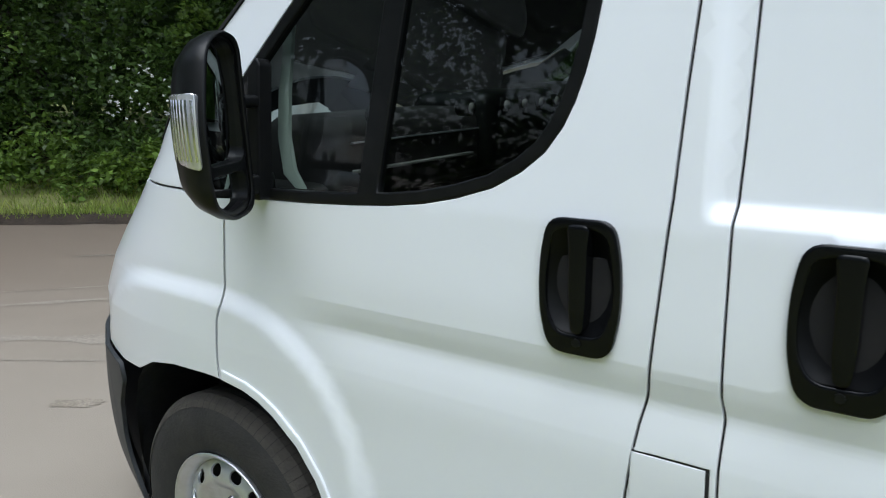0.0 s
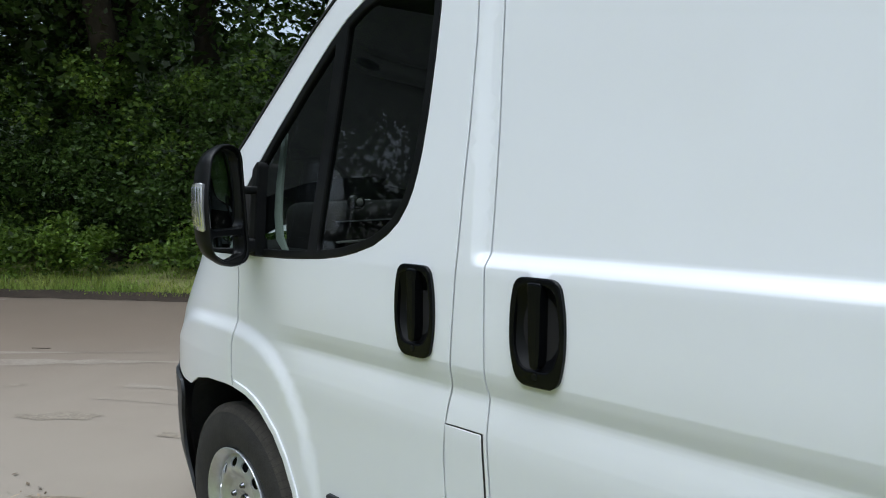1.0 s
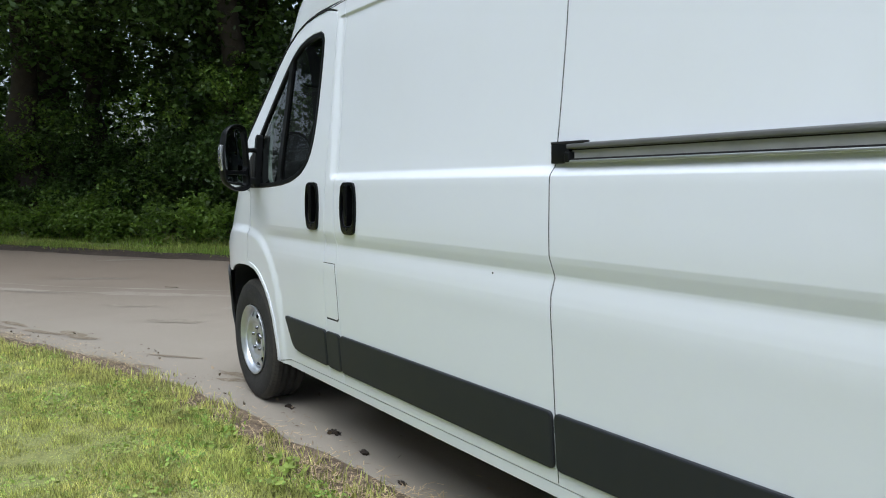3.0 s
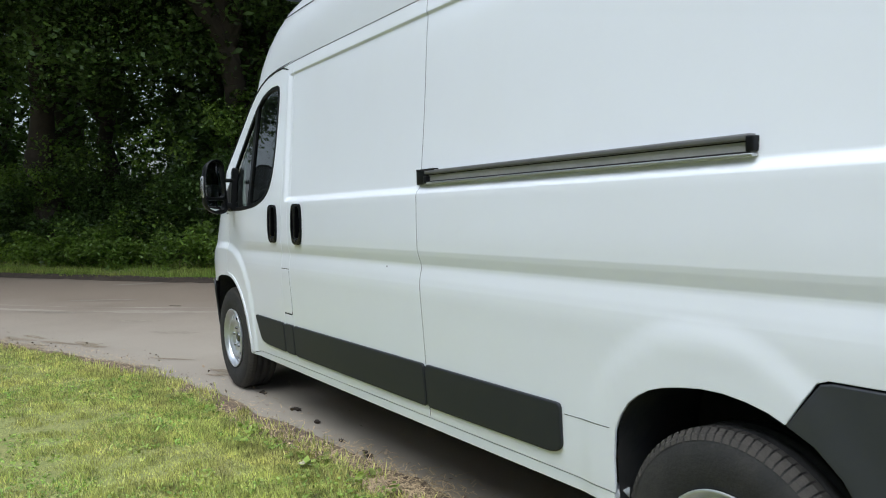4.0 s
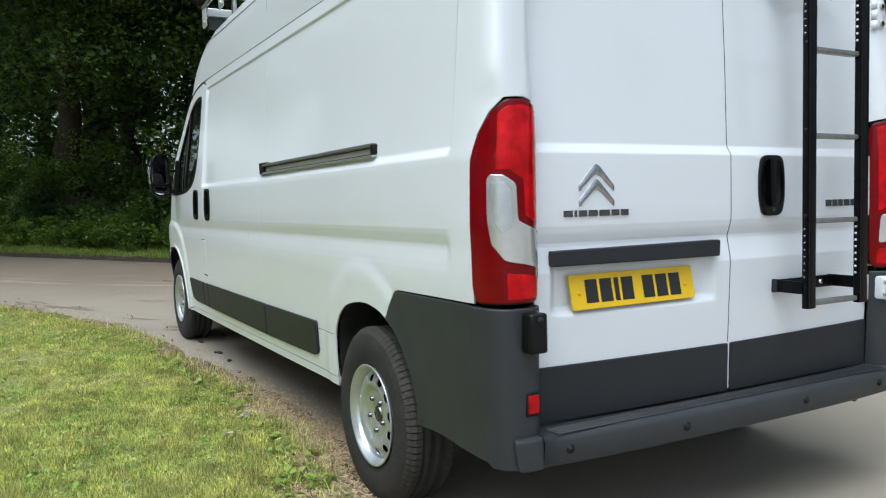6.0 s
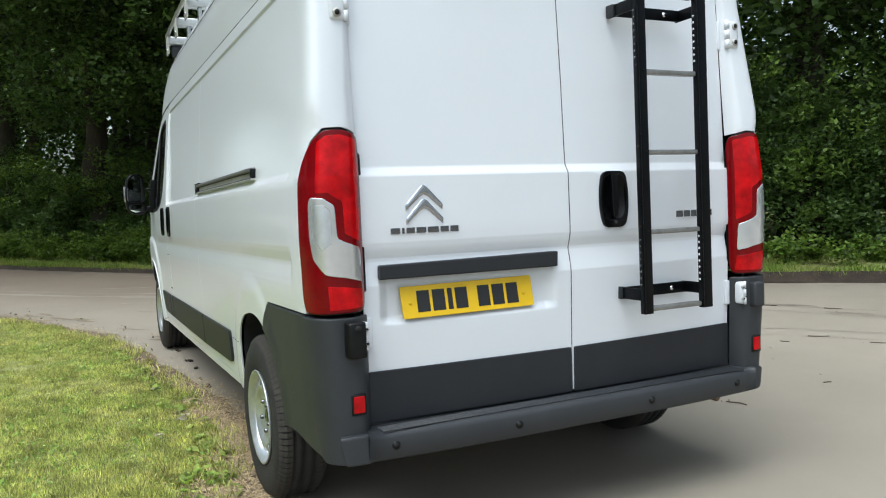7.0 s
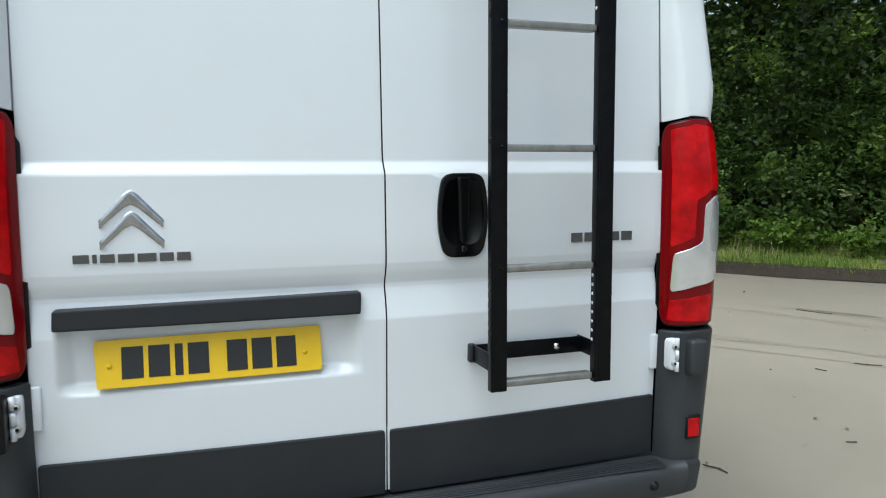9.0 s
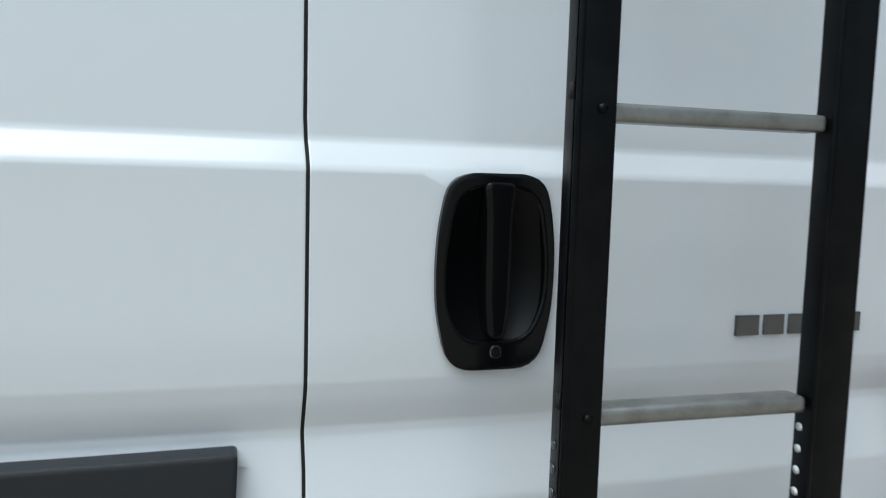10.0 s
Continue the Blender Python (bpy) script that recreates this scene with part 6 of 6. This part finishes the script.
# thin brown debris washed up along the lawn
random.seed(31)
SILT = material("brown_silt", (0.175, 0.140, 0.098), rough=0.95, spot=0.9, spot_scale=16, spot_color=(0.25, 0.215, 0.17), bump=0.4, bump_scale=70, grain=0.3, grain_scale=80)
for k in range(22):
    x = random.uniform(-3.9, -0.3)
    patch(x, lawn_edge(x) + random.uniform(0.12, 0.62), random.uniform(0.12, 0.55), random.uniform(0.03, 0.10), random.uniform(15, 45), SILT, "thin film of brown silt on the road", 40 + k)

# pale dust worn into lines by the traffic on the bend
DUST = material("pale_dust", (0.245, 0.215, 0.18), rough=0.95, spot=1.0, spot_scale=5.0, spot_color=(0.20, 0.172, 0.14), grain=0.15, grain_scale=60)
BEND = [(-9.0, -4.6), (-7.0, -3.1), (-5.2, -1.62), (-3.6, 0.05), (-2.2, 1.45), (-0.4, 3.0), (1.3, 4.33), (2.7, 5.10), (4.4, 5.95), (8.0, 7.8)]
for shift, wide in ((0.0, 0.07), (0.33, 0.016)):
    pts_ = dense(BEND, 0.12)[:-60]
    verts, faces = [], []
    for i, (x, y) in enumerate(pts_[:-1]):
        tx, ty = pts_[i + 1][0] - x, pts_[i + 1][1] - y
        ln = math.hypot(tx, ty) or 1
        mid = shift + 0.10 * near_noise(x, y, 0.7, 3)
        w = max(0.004, wide * (0.9 + 1.5 * near_noise(x, y, 1.3, shift) + 0.8 * near_noise(x, y, 5, shift)))
        verts += [(x - ty / ln * (mid + e), y + tx / ln * (mid + e), 0.0026) for e in (-w, w)]
    faces = [(2 * i, 2 * i + 2, 2 * i + 3, 2 * i + 1) for i in range(len(verts) // 2 - 1)]
    ob = mesh_part("dust_line", verts, faces, DUST)
    if ob.data.polygons[0].normal.z < 0:
        ob.data.flip_normals()
    tagged(ob, "pale line of dust along the bend of the road", "dust", "dust lines", kind="structure")

# fallen twigs, clods and leaves
TWIG = material("dark_twig", (0.05, 0.038, 0.026), rough=0.9, spot=0.6, spot_scale=60, spot_color=(0.12, 0.10, 0.07))
random.seed(23)
for x, y, ln, turn in ((4.05, 1.68, 0.08, 25), (4.10, 1.70, 0.06, -10), (2.97, 3.75, 0.16, 48), (2.97, 3.36, 0.07, 20), (3.41, 3.86, 0.12, 32), (1.47, 4.78, 0.30, 34), (2.07, 5.09, 0.16, 30), (4.02, 2.50, 0.05, 60), (-4.6, -0.3, 0.16, 50)):
    c_, s_ = math.cos(radians(turn)), math.sin(radians(turn))
    pts_ = [(x + c_ * ln * (t - 0.5) - s_ * 0.05 * ln * math.sin(4 * t + x), y + s_ * ln * (t - 0.5) + c_ * 0.05 * ln * math.sin(4 * t + x), 0.007) for t in np.linspace(0, 1, 6)]
    tagged(tube("twig", pts_, 0.0032, TWIG, None, 6), "thin dark twig fallen on the road", "twig", "twigs on the road")
for x, y, sz in ((0.31, -0.87, 0.036), (0.83, -0.84, 0.04), (1.16, -0.85, 0.028), (1.56, -0.88, 0.026), (1.85, -0.87, 0.036), (1.79, -0.86, 0.02), (2.63, -0.90, 0.045)):
    bm = bmesh.new()
    bmesh.ops.create_icosphere(bm, subdivisions=3, radius=1)
    for v in bm.verts:
        k = max(0.15, 1 + 1.3 * noise.noise(v.co * 2.8 + Vector((x * 9, 0, 0))))
        v.co = Vector((x + v.co.x * sz * k, y + v.co.y * sz * 0.45 * k, 0.004 + v.co.z * 0.006 * k))
    tagged(part("dirt_clod", bm, SOIL), "flat dark clod of dirt on the road", "dirt", "clods beside the van")
bits = []
for x, y, r_, m in ((-2.4, -1.78, 0.40, 120), (-1.55, -1.40, 0.30, 90), (-3.2, -2.15, 0.4, 90), (-0.7, -1.25, 0.25, 60), (4.08, 1.72, 0.08, 14), (2.95, 3.68, 0.16, 18), (3.45, 3.9, 0.2, 16), (1.6, 4.3, 0.8, 40)):
    a = rng.uniform(0, 2 * np.pi, m)
    d = r_ * rng.uniform(0, 1, m) ** 0.7
    u, v = np.cos(a) * d * 1.6, np.sin(a) * d * 0.5
    bits.append(np.c_[x + 0.80 * u - 0.6 * v, y + 0.6 * u + 0.8 * v, np.full(m, 0.008)])
tagged(new("road_litter", leaf_mesh("road_litter", np.concatenate(bits)[::2], 0.016, LITTER, droop=30)), "brown bits of leaf and bark scattered on the road", "litter", kind="stuff")
tagged(new("pale_leaves", leaf_mesh("pale_leaves", clumps([(2.70, -1.15, 0.045), (2.78, -1.17, 0.04), (3.05, -1.30, 0.04), (1.9, -1.22, 0.04)], np.array([0.05, 0.04, 0.03, 0.03]), 9), 0.036, STRAW_LEAF, droop=5)), "pale withered leaves on the dirt edge", "leaves", kind="stuff")
n = 40
blades("dry_stalks", np.c_[-1.0 + 0.2 * rng.standard_normal(n), [verge_edge(-1.0) + 0.75] + 0.12 * rng.standard_normal(n), np.full(n, 0.14), np.full(n, 1.0)], 0.10, 0.30, 0.010, STRAW, "dry bent stalks standing in the verge", "stalks")

# broad-leaved weeds along the lawn edge
n = 100
xs_ = np.r_[rng.uniform(0.2, 4.2, 90), rng.uniform(-5, 4, 10)]
off = np.r_[rng.uniform(-0.04, 0.20, 90), rng.uniform(0.3, 2.2, 10)]
c = np.c_[xs_, [lawn_edge(x) for x in xs_] - off, np.full(n, 0.030)]
tagged(new("weeds", leaf_mesh("weeds", clumps(c, rng.uniform(0.025, 0.06, n), 14), 0.035, VERGE, droop=4)), "low broad-leaved weeds at the lawn edge", "weeds", kind="stuff")

# at most two levels of parts under a thing
for ob in list(scene.objects):
    while ob.parent and ob.parent.parent and ob.parent.parent.parent:
        ob.parent = ob.parent.parent
